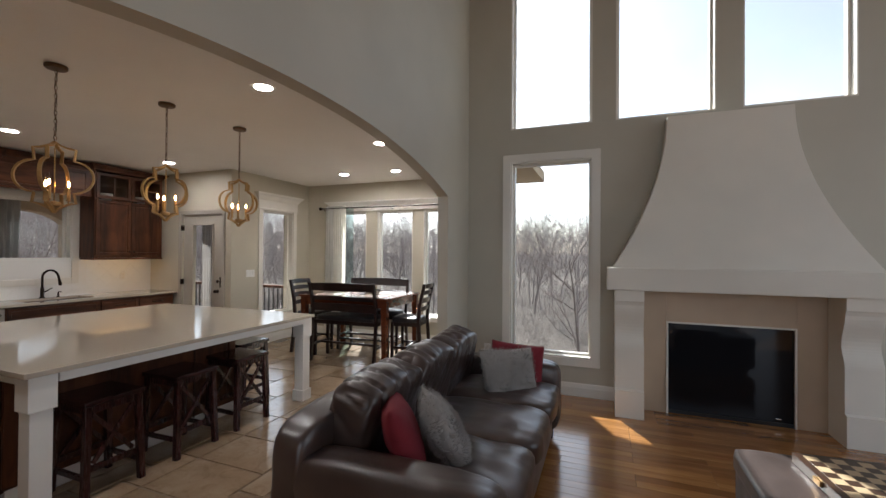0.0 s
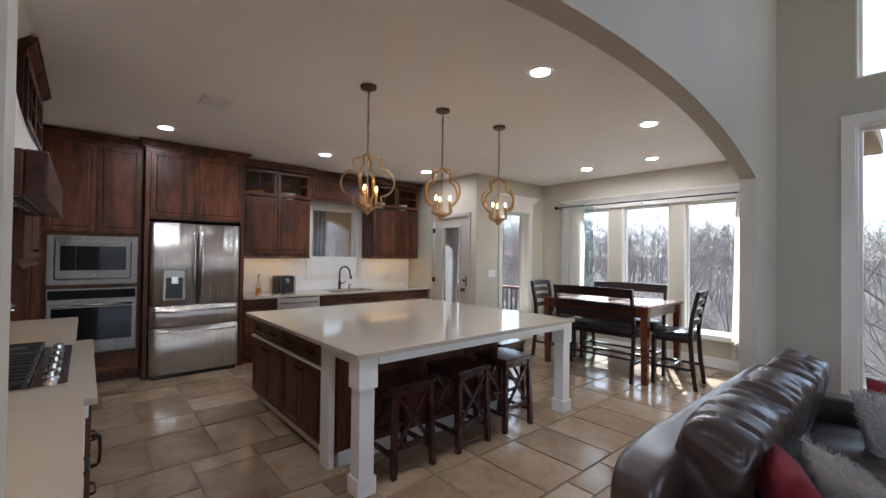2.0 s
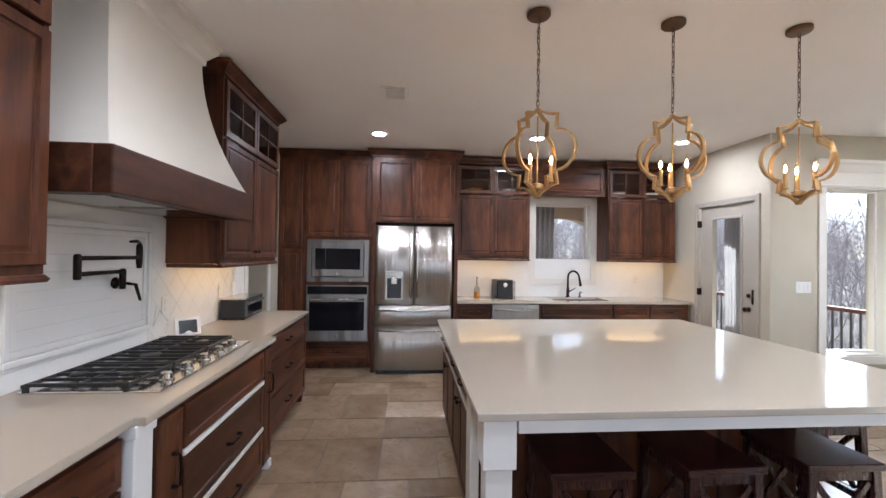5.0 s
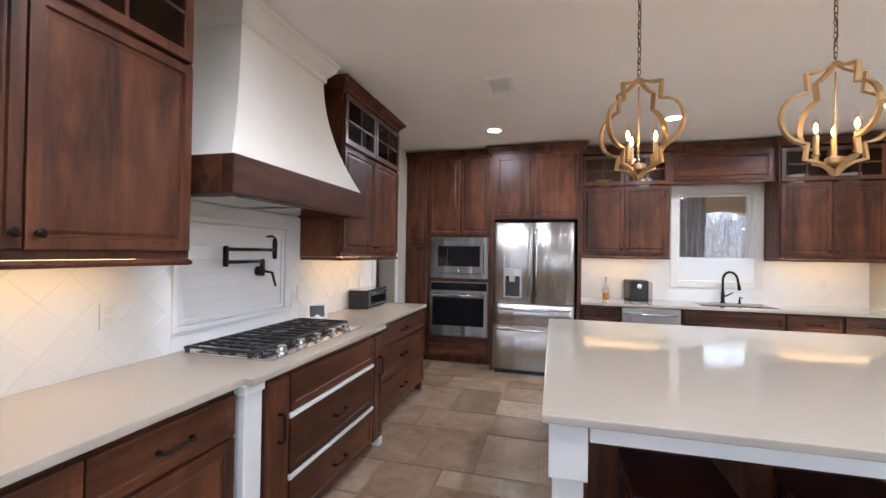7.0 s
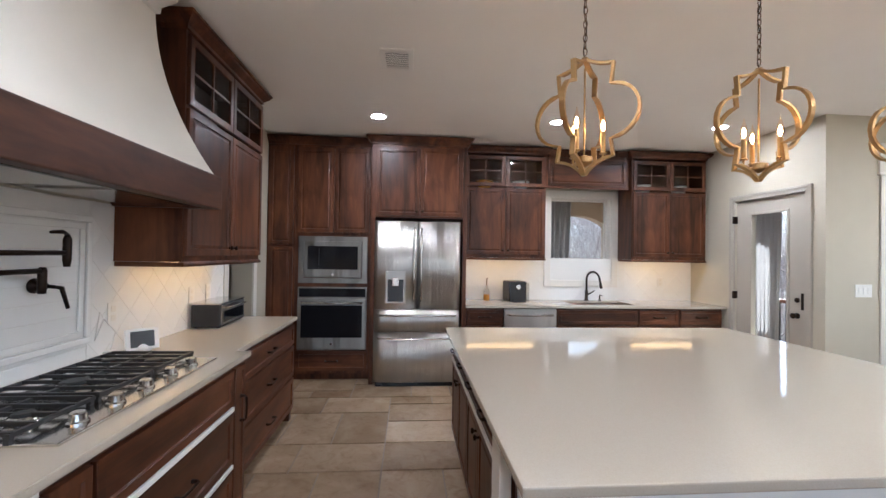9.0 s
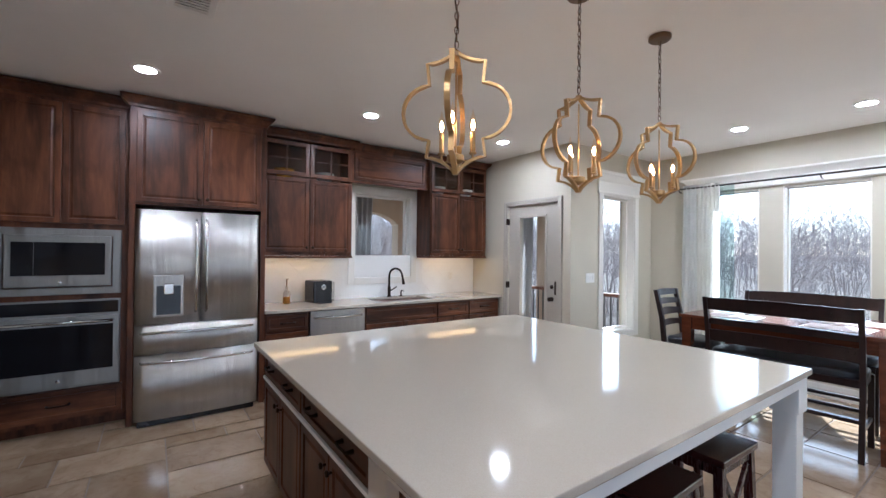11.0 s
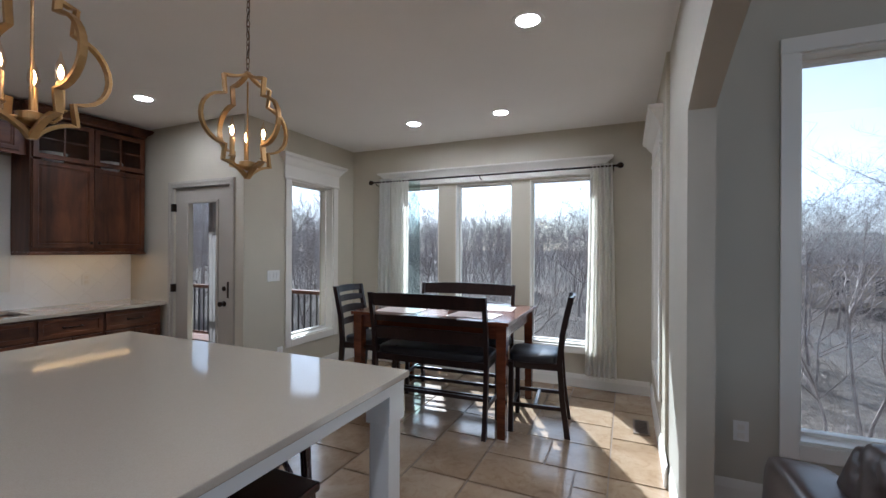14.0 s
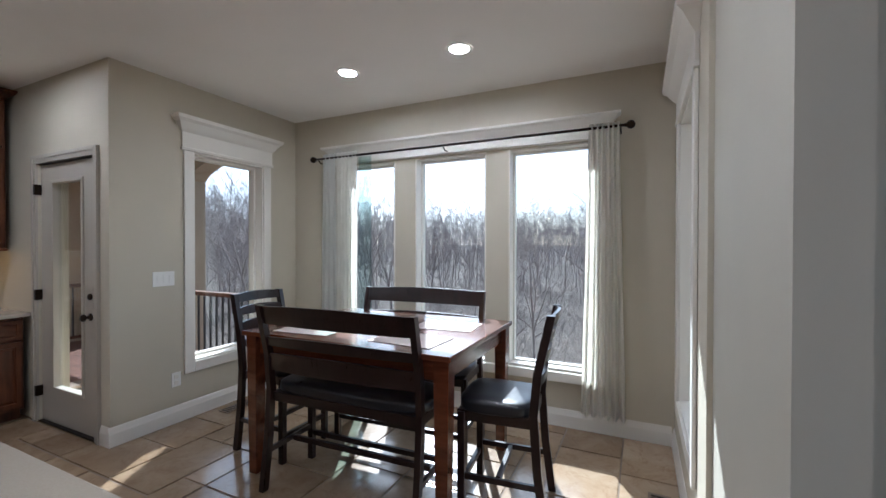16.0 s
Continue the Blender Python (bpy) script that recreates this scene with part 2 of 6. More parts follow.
STEEL = metal("stainless_steel", (0.47, 0.45, 0.42), 0.30, (40, 40, 0.6))
STEEL_TRIM = metal("dark_brushed_steel", (0.27, 0.26, 0.245), 0.38, (40, 40, 0.6))
STEEL_BAR = metal("polished_steel", (0.66, 0.65, 0.63), 0.16)
BRASS = metal("aged_brass", (0.44, 0.28, 0.12), 0.40)
BRONZE = metal("dark_bronze", (0.035, 0.025, 0.02), 0.40)
CHAIN = metal("chain_bronze", (0.16, 0.10, 0.06), 0.4)
IRON = painted("cast_iron", (0.018, 0.018, 0.019), 0.45, 0.2, 200, 0.3)
BLACK = painted("black_plastic", (0.015, 0.015, 0.017), 0.25, 0.1, 200, 0.05)
DARK_GLASS = painted("dark_glass", (0.010, 0.010, 0.012), 0.05, 0.05, 10, 0.0)
DARK_GLASS.node_tree.nodes["Principled BSDF"].inputs["Specular IOR Level"].default_value = 0.25
QUARTZ = quartz("quartz")
TRAV = travertine("travertine")
STONE = painted("tan_stone", (0.52, 0.39, 0.27), 0.4, 0.16, 20, 0.1)
SOFA = leather("brown_leather", (0.046, 0.028, 0.023), 0.30)
SOFA.node_tree.nodes["Principled BSDF"].inputs["Specular IOR Level"].default_value = 0.75
SEAT = leather("black_leather", (0.012, 0.012, 0.015), 0.28)
OTTO = leather("ottoman_leather", (0.05, 0.035, 0.032), 0.35)
RED = cloth("red_cloth", (0.16, 0.006, 0.014))
FUR = cloth("grey_fur", (0.31, 0.29, 0.275), 0.95, 120)
DRAPE = cloth("cream_drape", (0.88, 0.86, 0.80), 0.9, 700, 0.55)
SHEER = cloth("sheer_drape", (0.85, 0.85, 0.82), 0.9, 700, 0.6)
VOILE = glass("voile", (0.62, 0.74, 0.73), 0.3)
GREY_DRAPE = cloth("grey_drape", (0.45, 0.43, 0.42), 0.9, 700, 0.3)
PANE = glass("window_glass", (0.97, 0.985, 0.98), 0.9)
CAB_GLASS = glass("cabinet_glass", (0.82, 0.81, 0.79), 0.5)
BULB_GLASS = glow("bulb_glow", (1.0, 0.58, 0.24), 30.0)
BULB_CLEAR = glass("bulb_glass", (1.0, 0.93, 0.84))
CAN_GLOW = glow("downlight_glow", (1.0, 0.93, 0.86), 94.0)
STRIP_GLOW = glow("strip_glow", (1.0, 0.58, 0.22), 2.3)
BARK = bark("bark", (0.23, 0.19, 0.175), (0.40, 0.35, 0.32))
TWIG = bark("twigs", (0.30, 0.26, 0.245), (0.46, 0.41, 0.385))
# paler and greyer than the near twigs: distance haze put into the colour
HAZE_TWIG = bark("hazed_twigs", (0.38, 0.36, 0.355), (0.54, 0.515, 0.51))
EARTH = ground_cover("dry_leaves")
STUCCO = painted("stucco", (0.42, 0.34, 0.25), 0.9, 0.08, 60, 0.4)
SHINGLE = painted("shingles", (0.10, 0.09, 0.085), 0.9, 0.3, 8, 0.5)
DARKBOARD = painted("dark_square", (0.05, 0.025, 0.015), 0.3, 0.2)
LIGHTBOARD = painted("light_square", (0.55, 0.42, 0.26), 0.3, 0.1)
AMBER = painted("amber_glaze", (0.65, 0.30, 0.05), 0.2, 0.2)


# ---- building blocks ----
def link_mesh(name, bm, mat, smooth=False):
    mesh = bpy.data.meshes.new(name)
    bm.to_mesh(mesh)
    bm.free()
    mesh.materials.append(mat)
    if smooth:
        for p in mesh.polygons:
            p.use_smooth = True
    return new(name, mesh)


def part(name, bm, mat, parent, label="", at=None, smooth=False):
    ob = link_mesh(name, bm, mat, smooth)
    ob.parent = parent
    if at is not None:
        ob.matrix_basis = at
    return tagged(ob, label)


def thing(name, m, label, category, group="", kind=""):
    ob = new(name)
    ob.empty_display_size = 0.1
    ob.matrix_basis = m
    return tagged(ob, label, category, group, kind)


def solid(name, bm, mat, label, category, kind="structure", at=None, smooth=False):
    ob = link_mesh(name, bm, mat, smooth)
    if at is not None:
        ob.matrix_basis = at
    return tagged(ob, label, category, "", kind)


def box(x0, x1, y0, y1, z0, z1, bevel=0.0, bm=None):
    """A box, its edges eased by bevel, as a bmesh or added to one."""
    own = bmesh.new()
    bmesh.ops.create_cube(own, size=1.0, matrix=Matrix.LocRotScale(((x0 + x1) / 2, (y0 + y1) / 2, (z0 + z1) / 2), None, (abs(x1 - x0), abs(y1 - y0), abs(z1 - z0))))
    if bevel:
        bmesh.ops.bevel(own, geom=own.edges[:], offset=bevel, segments=2, affect="EDGES", profile=0.6)
    return join(own, bm)


def join(own, bm):
    if bm is None:
        return own
    mesh = bpy.data.meshes.new("temp")
    own.to_mesh(mesh)
    own.free()
    bm.from_mesh(mesh)
    bpy.data.meshes.remove(mesh)
    return bm


def tube(path, radius, sides=8, bm=None, closed=False, caps=True):
    """A round rod along a path of points; radius: one number or one a point."""
    own = bmesh.new() if bm is None else bm
    pts = [Vector(p) for p in path]
    rings = []
    up = Vector((0, 0, 1))
    for i, p in enumerate(pts):
        a = pts[i - 1] if (i or closed) else p
        b = pts[(i + 1) % len(pts)] if (i + 1 < len(pts) or closed) else p
        d = (b - a).normalized()
        side = d.cross(up if abs(d.z) < 0.95 else Vector((1, 0, 0))).normalized()
        if rings and side.dot(last) < 0:
            side = -side
        last = side
        other = d.cross(side)
        r = radius[i] if isinstance(radius, (list, tuple)) else radius
        rings.append([own.verts.new(p + r * (math.cos(k * 2 * math.pi / sides) * side + math.sin(k * 2 * math.pi / sides) * other)) for k in range(sides)])
    for i in range(len(rings) - (0 if closed else 1)):
        a, b = rings[i], rings[(i + 1) % len(rings)]
        for k in range(sides):
            own.faces.new((a[k], a[(k + 1) % sides], b[(k + 1) % sides], b[k]))
    if caps and not closed:
        own.faces.new(rings[0][::-1])
        own.faces.new(rings[-1])
    if bm is None:
        bmesh.ops.recalc_face_normals(own, faces=own.faces[:])
    return own


def lathe(profile, sides=20, bm=None, at=(0, 0, 0)):
    """A turned shape about the z axis from (radius, height) pairs."""
    own = bmesh.new()
    rings = []
    for r, z in profile:
        rings.append([own.verts.new((at[0] + max(r, 0.0004) * math.cos(k * 2 * math.pi / sides), at[1] + max(r, 0.0004) * math.sin(k * 2 * math.pi / sides), at[2] + z)) for k in range(sides)])
    for a, b in zip(rings, rings[1:]):
        for k in range(sides):
            own.faces.new((a[k], a[(k + 1) % sides], b[(k + 1) % sides], b[k]))
    own.faces.new(rings[0][::-1])
    own.faces.new(rings[-1])
    bmesh.ops.recalc_face_normals(own, faces=own.faces[:])
    return join(own, bm)


def slab(xs, ys, gone, z0, z1, ease=0.003):
    """A flat slab in one piece over a grid of cells, but for the cells in gone."""
    bm = bmesh.new()
    vs = {(i, j): bm.verts.new((x, y, z0)) for i, x in enumerate(xs) for j, y in enumerate(ys)}
    for i in range(len(xs) - 1):
        for j in range(len(ys) - 1):
            if (i, j) not in gone:
                bm.faces.new((vs[i, j], vs[i + 1, j], vs[i + 1, j + 1], vs[i, j + 1]))
    for v in [v for v in bm.verts if not v.link_faces]:
        bm.verts.remove(v)
    made = bmesh.ops.extrude_face_region(bm, geom=bm.faces[:])
    for v in made["geom"]:
        if isinstance(v, bmesh.types.BMVert):
            v.co.z = z1
    bmesh.ops.recalc_face_normals(bm, faces=bm.faces[:])
    rim = [e for e in bm.edges if len(e.link_faces) == 2 and abs(e.link_faces[0].normal.dot(e.link_faces[1].normal)) < 0.1 and e.verts[0].co.z == e.verts[1].co.z]
    bmesh.ops.bevel(bm, geom=rim, offset=ease, segments=2, affect="EDGES")
    return bm


def moulding(w, d, profile):
    """A moulding round the front and both ends of a run of width w and depth d; profile: (out, height) pairs from bottom to top."""
    bm = bmesh.new()
    rows = []
    for o, z in profile:
        rows.append([bm.verts.new(p) for p in ((-w / 2 - o, -d, z), (-w / 2 - o, o, z), (w / 2 + o, o, z), (w / 2 + o, -d, z))])
    for a, b in zip(rows, rows[1:]):
        for k in range(3):
            bm.faces.new((a[k], a[k + 1], b[k + 1], b[k]))
    bm.faces.new(rows[0])
    bm.faces.new(rows[-1][::-1])
    bm.faces.new([r[0] for r in rows] + [r[3] for r in rows][::-1])
    bmesh.ops.recalc_face_normals(bm, faces=bm.faces[:])
    return bm


CROWN = [(0.0, 0.0), (0.012, 0.005), (0.014, 0.025), (0.03, 0.04), (0.05, 0.06), (0.055, 0.075), (0.065, 0.08), (0.065, 0.095)]
HEADER = [(0.0, 0.0), (0.015, 0.0), (0.018, 0.015), (0.01, 0.02), (0.01, 0.11), (0.03, 0.13), (0.06, 0.165), (0.085, 0.18), (0.09, 0.20)]


def panel(w, h, t=0.02, stile=0.055, raised=True, bm=None):
    """A framed cabinet front centred on x and z, its face towards +y, with a sunk border and a raised field."""
    own = box(-w / 2, w / 2, 0, t, -h / 2, h / 2)
    front = max(own.faces, key=lambda f: f.calc_center_median().y)
    s = min(stile, w * 0.28, h * 0.28)
    bmesh.ops.inset_region(own, faces=[front], thickness=s)
    bmesh.ops.inset_region(own, faces=[front], thickness=0.006, depth=-0.009)
    if raised and min(w, h) > 0.2:
        bmesh.ops.inset_region(own, faces=[front], thickness=0.012)
        bmesh.ops.inset_region(own, faces=[front], thickness=0.018, depth=0.006)
    outer = [e for e in own.edges if all(abs(abs(v.co.x) - w / 2) < 1e-5 or abs(abs(v.co.z) - h / 2) < 1e-5 for v in e.verts) and all(v.co.y > t - 1e-5 for v in e.verts)]
    bmesh.ops.bevel(own, geom=outer, offset=0.004, segments=2, affect="EDGES", profile=0.6)
    return join(own, bm)


def pull(length=0.11, upright=False):
    """A bowed bar handle, centred, standing out towards +y."""
    h = length / 2
    pts = [(-h, 0, 0), (-h, 0.022, 0), (-h * 0.9, 0.03, 0), (0, 0.033, 0), (h * 0.9, 0.03, 0), (h, 0.022, 0), (h, 0, 0)]
    if upright:
        pts = [(z, y, x) for x, y, z in pts]
    return tube(pts, [0.010, 0.0075, 0.0065, 0.0065, 0.0065, 0.0075, 0.010], 6)


def knob():
    bm = lathe([(0.006, 0), (0.006, 0.012), (0.014, 0.018), (0.015, 0.025), (0.008, 0.030)], 12)
    bmesh.ops.rotate(bm, verts=bm.verts[:], matrix=Matrix.Rotation(-math.pi / 2, 3, "X"))
    return bm


def ring(w, h, border, y0, y1, x=0.0, z=0.0, ease=0.003):
    """A rectangular frame in one piece, w by h outside, standing in the xz plane about (x, z)."""
    bm = bmesh.new()
    loops = []
    for y in (y0, y1):
        for d in (0, border):
            loops.append([bm.verts.new((x + sx * (w / 2 - d), y, z + sz * (h / 2 - d))) for sx, sz in ((-1, -1), (1, -1), (1, 1), (-1, 1))])
    bo, bi, fo, fi = loops
    for a, b in ((bo, bi), (bi, fi), (fi, fo), (fo, bo)):
        for k in range(4):
            bm.faces.new((a[k], a[(k + 1) % 4], b[(k + 1) % 4], b[k]))
    bmesh.ops.recalc_face_normals(bm, faces=bm.faces[:])
    bmesh.ops.bevel(bm, geom=[e for e in bm.edges if abs(e.verts[0].co.y - y1) < 1e-6 and abs(e.verts[1].co.y - y1) < 1e-6], offset=ease, segments=1, affect="EDGES")
    return bm


def pad(sx, sy, sz, k=4.0, n=14, wobble=0.0, seed=0.0, puff=0.0, crease=0.0):
    """A stuffed block: a rounded box with uneven faces, centred."""
    bm = bmesh.new()
    bmesh.ops.create_cube(bm, size=2.0)
    bmesh.ops.subdivide_edges(bm, edges=bm.edges[:], cuts=n, use_grid_fill=True)
    for v in bm.verts:
        x, y, z = v.co
        q = (abs(x) ** k + abs(y) ** k + abs(z) ** k) ** (1 / k)
        x, y, z = x / q, y / q, z / q
        z *= 1 + puff * (1 - x * x) * (1 - y * y)
        p = Vector((x * sx / 2, y * sy / 2, z * sz / 2))
        if wobble:
            p += Vector((x, y, z)) * wobble * noise.noise(p * 7 + Vector((seed, seed * 2, 0)))
        if crease:
            fold = abs(noise.noise(Vector((p.x * 13 + 6 * p.z + seed, p.y * 4, p.z * 4 + seed))))
            p -= Vector((x, y, z)) * crease * (1 - min(1.0, fold * 5)) * (0.35 + 0.65 * max(0.0, z))
        v.co = p
    return bm


def cabinet(name, label, w, h, d, m, fronts, group="", mat=None, body_z=(0, None), toe=0.0, crown=0.0, crown_d=None):
    """A cabinet unit standing on z=0 of m with its front in the plane y=0 facing +y, centred on x.
    fronts: (x0, x1, z0, z1, kind, handle) with kind door, drawer or glass."""
    mat = mat or CHERRY
    c = thing(name, m, label, "cabinet", group)
    bm = box(-w / 2, w / 2, -d, 0, toe, h, 0.002)
    if any(f[4] == "glass" for f in fronts):
        bm.free()
        z0 = min(f[2] for f in fronts if f[4] == "glass") - 0.02
        z1 = max(f[3] for f in fronts if f[4] == "glass") + 0.02
        bm = box(-w / 2, w / 2, -d, 0, toe, z0)
        part("top_panel", box(-w / 2, w / 2, -d, 0, z1, h), mat, c)
        for s in (-1, 1):
            part("side_panel", box(s * (w / 2 - 0.02), s * w / 2, -d, 0, z0, z1), mat, c)
        part("back_panel", box(-w / 2 + 0.02, w / 2 - 0.02, -d, -d + 0.01, z0, z1), mat, c)
    if toe:
        box(-w / 2, w / 2, -d, -0.07, 0, toe, 0, bm)
    part("body", bm, mat, c)
    for x0, x1, z0, z1, kind, handle in fronts:
        ww, hh = x1 - x0 - 0.006, z1 - z0 - 0.006
        at = pose((x0 + x1) / 2, 0.001, (z0 + z1) / 2)
        if kind == "glass":
            door = part("door", ring(ww, hh, 0.045, 0, 0.02), mat, c, "wooden door with a glazed grid", at)
            part("muntin", box(-0.007, 0.007, 0.004, 0.016, -hh / 2 + 0.045, hh / 2 - 0.045), mat, door)
            part("muntin", box(-ww / 2 + 0.045, ww / 2 - 0.045, 0.005, 0.015, -0.007, 0.007), mat, door)
            part("pane", box(-ww / 2 + 0.04, ww / 2 - 0.04, 0.008, 0.011, -hh / 2 + 0.04, hh / 2 - 0.04), CAB_GLASS, door)
        else:
            door = part(kind, panel(ww, hh, raised=(kind == "door")), CHERRY_H if kind == "drawer" and mat is CHERRY else mat, c, "", at)
        if handle == "bar":
            part("handle", pull(min(0.13, ww * 0.4)), BRONZE, door, "dark bronze handle", pose(0, 0.02, 0))
        elif handle == "bar_v":
            part("handle", pull(0.13, True), BRONZE, door, "dark bronze handle", pose(0, 0.02, hh * 0.2))
        elif handle in ("kl", "kr", "kl_top", "kr_top"):
            kx = (-1 if "l" == handle[1] else 1) * (ww / 2 - 0.03)
            kz = (hh / 2 - 0.05) if "top" in handle else (-hh / 2 + 0.05)
            part("knob", knob(), BRONZE, door, "dark bronze knob", pose(kx, 0.02, kz))
    if crown:
        part("crown", moulding(w, crown_d or d, [(o, h - 0.005 + z * crown / 0.095) for o, z in CROWN]), mat, c)
    return c


# ---- structure ----
def wall(name, axis, a, b, u0, u1, z0, z1, holes, mat, label):
    """A wall between a and b across its axis, from u0 to u1 along it, with rectangular holes (u0, u1, z0, z1) right through."""
    us = sorted({u0, u1, *(h[0] for h in holes), *(h[1] for h in holes)})
    bm = bmesh.new()
    for ua, ub in zip(us, us[1:]):
        cuts = sorted((h[2], h[3]) for h in holes if h[0] < (ua + ub) / 2 < h[1])
        lo = z0
        for ha, hb in cuts + [(z1, z1)]:
            if ha > lo:
                if axis == "x":
                    box(a, b, ua, ub, lo, ha, 0, bm)
                else:
                    box(ua, ub, a, b, lo, ha, 0, bm)
            lo = hb
    bmesh.ops.remove_doubles(bm, verts=bm.verts[:], dist=1e-5)
    return solid(name, bm, mat, label, "wall")


TOP, HIGH = 2.755, 5.6                       # kitchen ceiling, living room ceiling
BX, RY, DY, WX, NY, EX = -6.82, -0.52, 4.78, -5.03, 6.53, -1.42
ARCH0, ARCH1 = 0.043, 4.095

SINKWIN = (2.87, 3.68, 1.13, 2.20)
DOORHOLE = (-6.063, -5.212, 0.0, 2.085)
SIDEWIN = (5.39, 6.10, 0.46, 2.21)
EASTWIN = (5.34, 6.16, 0.45, 2.21)
TRIPLE = [(-4.36, -3.76), (-3.54, -2.845), (-2.645, -1.99)]
LOWWIN = (-0.79, 0.08, 0.40, 2.54)
UPWIN = [(-0.79, 0.08), (0.31, 1.20), (1.42, 2.26)]

wall("wall_west", "x", BX - 0.2, BX, RY - 0.2, DY + 0.2, 0, TOP, [SINKWIN], WALL, "greige painted wall behind the sink")
wall("wall_south", "y", RY - 0.2, RY, BX, -1.40, 0, TOP, [(-5.95, -5.28, 0.0, 2.1)], WALL, "greige painted wall behind the cooktop")
wall("wall_door", "y", DY, DY + 0.2, BX, WX, 0, TOP, [DOORHOLE], WALL, "greige painted wall with the porch door")
wall("wall_nook_west", "x", WX - 0.2, WX, DY + 0.2, NY, 0, TOP, [SIDEWIN], WALL, "greige painted dining nook wall")
wall("wall_nook_north", "y", NY, NY + 0.2, WX - 0.2, EX + 0.2, 0, TOP, [(a, b, 0.44, 2.235) for a, b in TRIPLE], WALL, "greige painted wall with three tall windows")
wall("wall_nook_east", "x", EX, EX + 0.2, DY + 0.2, NY, 0, TOP, [EASTWIN], WALL, "greige painted dining nook wall")
wall("wall_fireplace", "y", DY, DY + 0.2, EX + 0.02, 5.2, 0, HIGH, [LOWWIN] + [(a, b, 2.91, 4.95) for a, b in UPWIN], LIVING_WALL, "greige two-storey wall with tall windows")
wall("wall_living_east", "x", 5.2, 5.4, -4.0, DY, 0, HIGH, [w[2:] for w in ASSUMED_WINDOWS if w[0] == "x"], LIVING_WALL, "plain greige living room wall")
wall("wall_living_south", "y", -4.2, -4.0, -1.40, 5.2, 0, HIGH, [w[2:] for w in ASSUMED_WINDOWS if w[0] == "y"], LIVING_WALL, "plain greige living room wall")


def arch_wall():
    """The wall over the wide flattened arch between living room and kitchen."""
    bm = bmesh.new()
    mid = 2.07
    n = 48
    x0, x1 = -1.40, -1.29
    curve = []
    for i in range(n + 1):
        y = ARCH0 + (ARCH1 - ARCH0) * i / n
        u = abs(y - mid) / (ARCH1 - mid if y > mid else mid - ARCH0)
        curve.append((y, 2.410 - 0.315 * u ** 2.15))
    # strips, so that every face stays convex
    cols = [(-4.0, 0), (ARCH0, 0)], [(ARCH1, 0), (DY, 0)]
    for (ya, za), (yb, zb) in cols:
        box(x0, x1, ya, yb, 0, HIGH, 0, bm)
    for (ya, za), (yb, zb) in zip(curve, curve[1:]):
        vs = [bm.verts.new((x, y, z)) for x in (x0, x1) for y, z in ((ya, za), (yb, zb), (yb, HIGH), (ya, HIGH))]
        for f in ((0, 1, 2, 3), (7, 6, 5, 4), (0, 4, 5, 1), (3, 2, 6, 7)):
            bm.faces.new([vs[k] for k in f])
    bmesh.ops.remove_doubles(bm, verts=bm.verts[:], dist=1e-5)
    bmesh.ops.recalc_face_normals(bm, faces=bm.faces[:])
    return solid("wall_arch", bm, LIVING_WALL, "greige wall with a wide flattened arch", "wall")


arch_wall()
solid("ceiling_kitchen", box(BX - 0.2, -1.395, RY - 0.2, DY + 0.19, TOP, TOP + 0.2), CEIL, "smooth off-white kitchen ceiling", "ceiling")
solid("ceiling_nook", box(WX - 0.2, EX + 0.2, DY + 0.19, NY + 0.2, TOP, TOP + 0.2), CEIL, "smooth off-white dining nook ceiling", "ceiling")
solid("ceiling_living", box(-1.4, 5.4, -4.2, DY + 0.2, HIGH, HIGH + 0.2), CEIL, "high off-white living room ceiling", "ceiling")
# the back hall beyond the opening beside the ovens
wall("wall_hall_far", "y", -2.4, -2.2, -7.2, -4.4, 0, TOP, [], WALL, "plain greige back hall wall")
wall("wall_hall_west", "x", -7.2, -7.0, -2.2, RY - 0.2, 0, TOP, [], WALL, "plain greige back hall wall")
wall("wall_hall_east", "x", -4.6, -4.4, -2.2, RY - 0.2, 0, TOP, [], WALL, "plain greige back hall wall")
solid("ceiling_hall", box(-7.2, -4.4, -2.4, RY - 0.2, TOP, TOP + 0.2), CEIL, "off-white back hall ceiling", "ceiling")


def baseboard(name, m, length):
    """A run of moulded skirting, its back on y=0, running along +x, facing +y."""
    prof = [(0.0, 0.0), (0.016, 0.0), (0.016, 0.09), (0.012, 0.105), (0.009, 0.12), (0.004, 0.135), (0.0, 0.138)]
    bm = bmesh.new()
    ends = [[bm.verts.new((x, o, z)) for o, z in prof] for x in (0, length)]
    for k in range(len(prof)):
        j = (k + 1) % len(prof)
        bm.faces.new((ends[0][k], ends[0][j], ends[1][j], ends[1][k]))
    bm.faces.new(ends[0][::-1])
    bm.faces.new(ends[1])
    bmesh.ops.recalc_face_normals(bm, faces=bm.faces[:])
    return solid(name, bm, TRIM, "white painted moulded baseboard", "baseboard", at=m)


baseboard("baseboard_nook_west", pose(WX, NY - 0.016, 0, 0, 0, -90), NY - DY)
baseboard("baseboard_nook_north", pose(EX - 0.016, NY, 0, 0, 0, 180), EX - WX - 0.032)
baseboard("baseboard_nook_east", pose(EX, DY, 0, 0, 0, 90), NY - DY - 0.016)
baseboard("baseboard_arch", pose(-1.40, ARCH1 + 0.01, 0, 0, 0, 90), DY - ARCH1 - 0.02)
baseboard("baseboard_fireplace", pose(0.30, DY, 0, 0, 0, 180), 1.57)
baseboard("baseboard_living_arch", pose(-1.29, DY - 0.02, 0, 0, 0, -90), DY - ARCH1 - 0.03)
baseboard("baseboard_door", pose(WX, DY, 0, 0, 0, 180), 0.11)


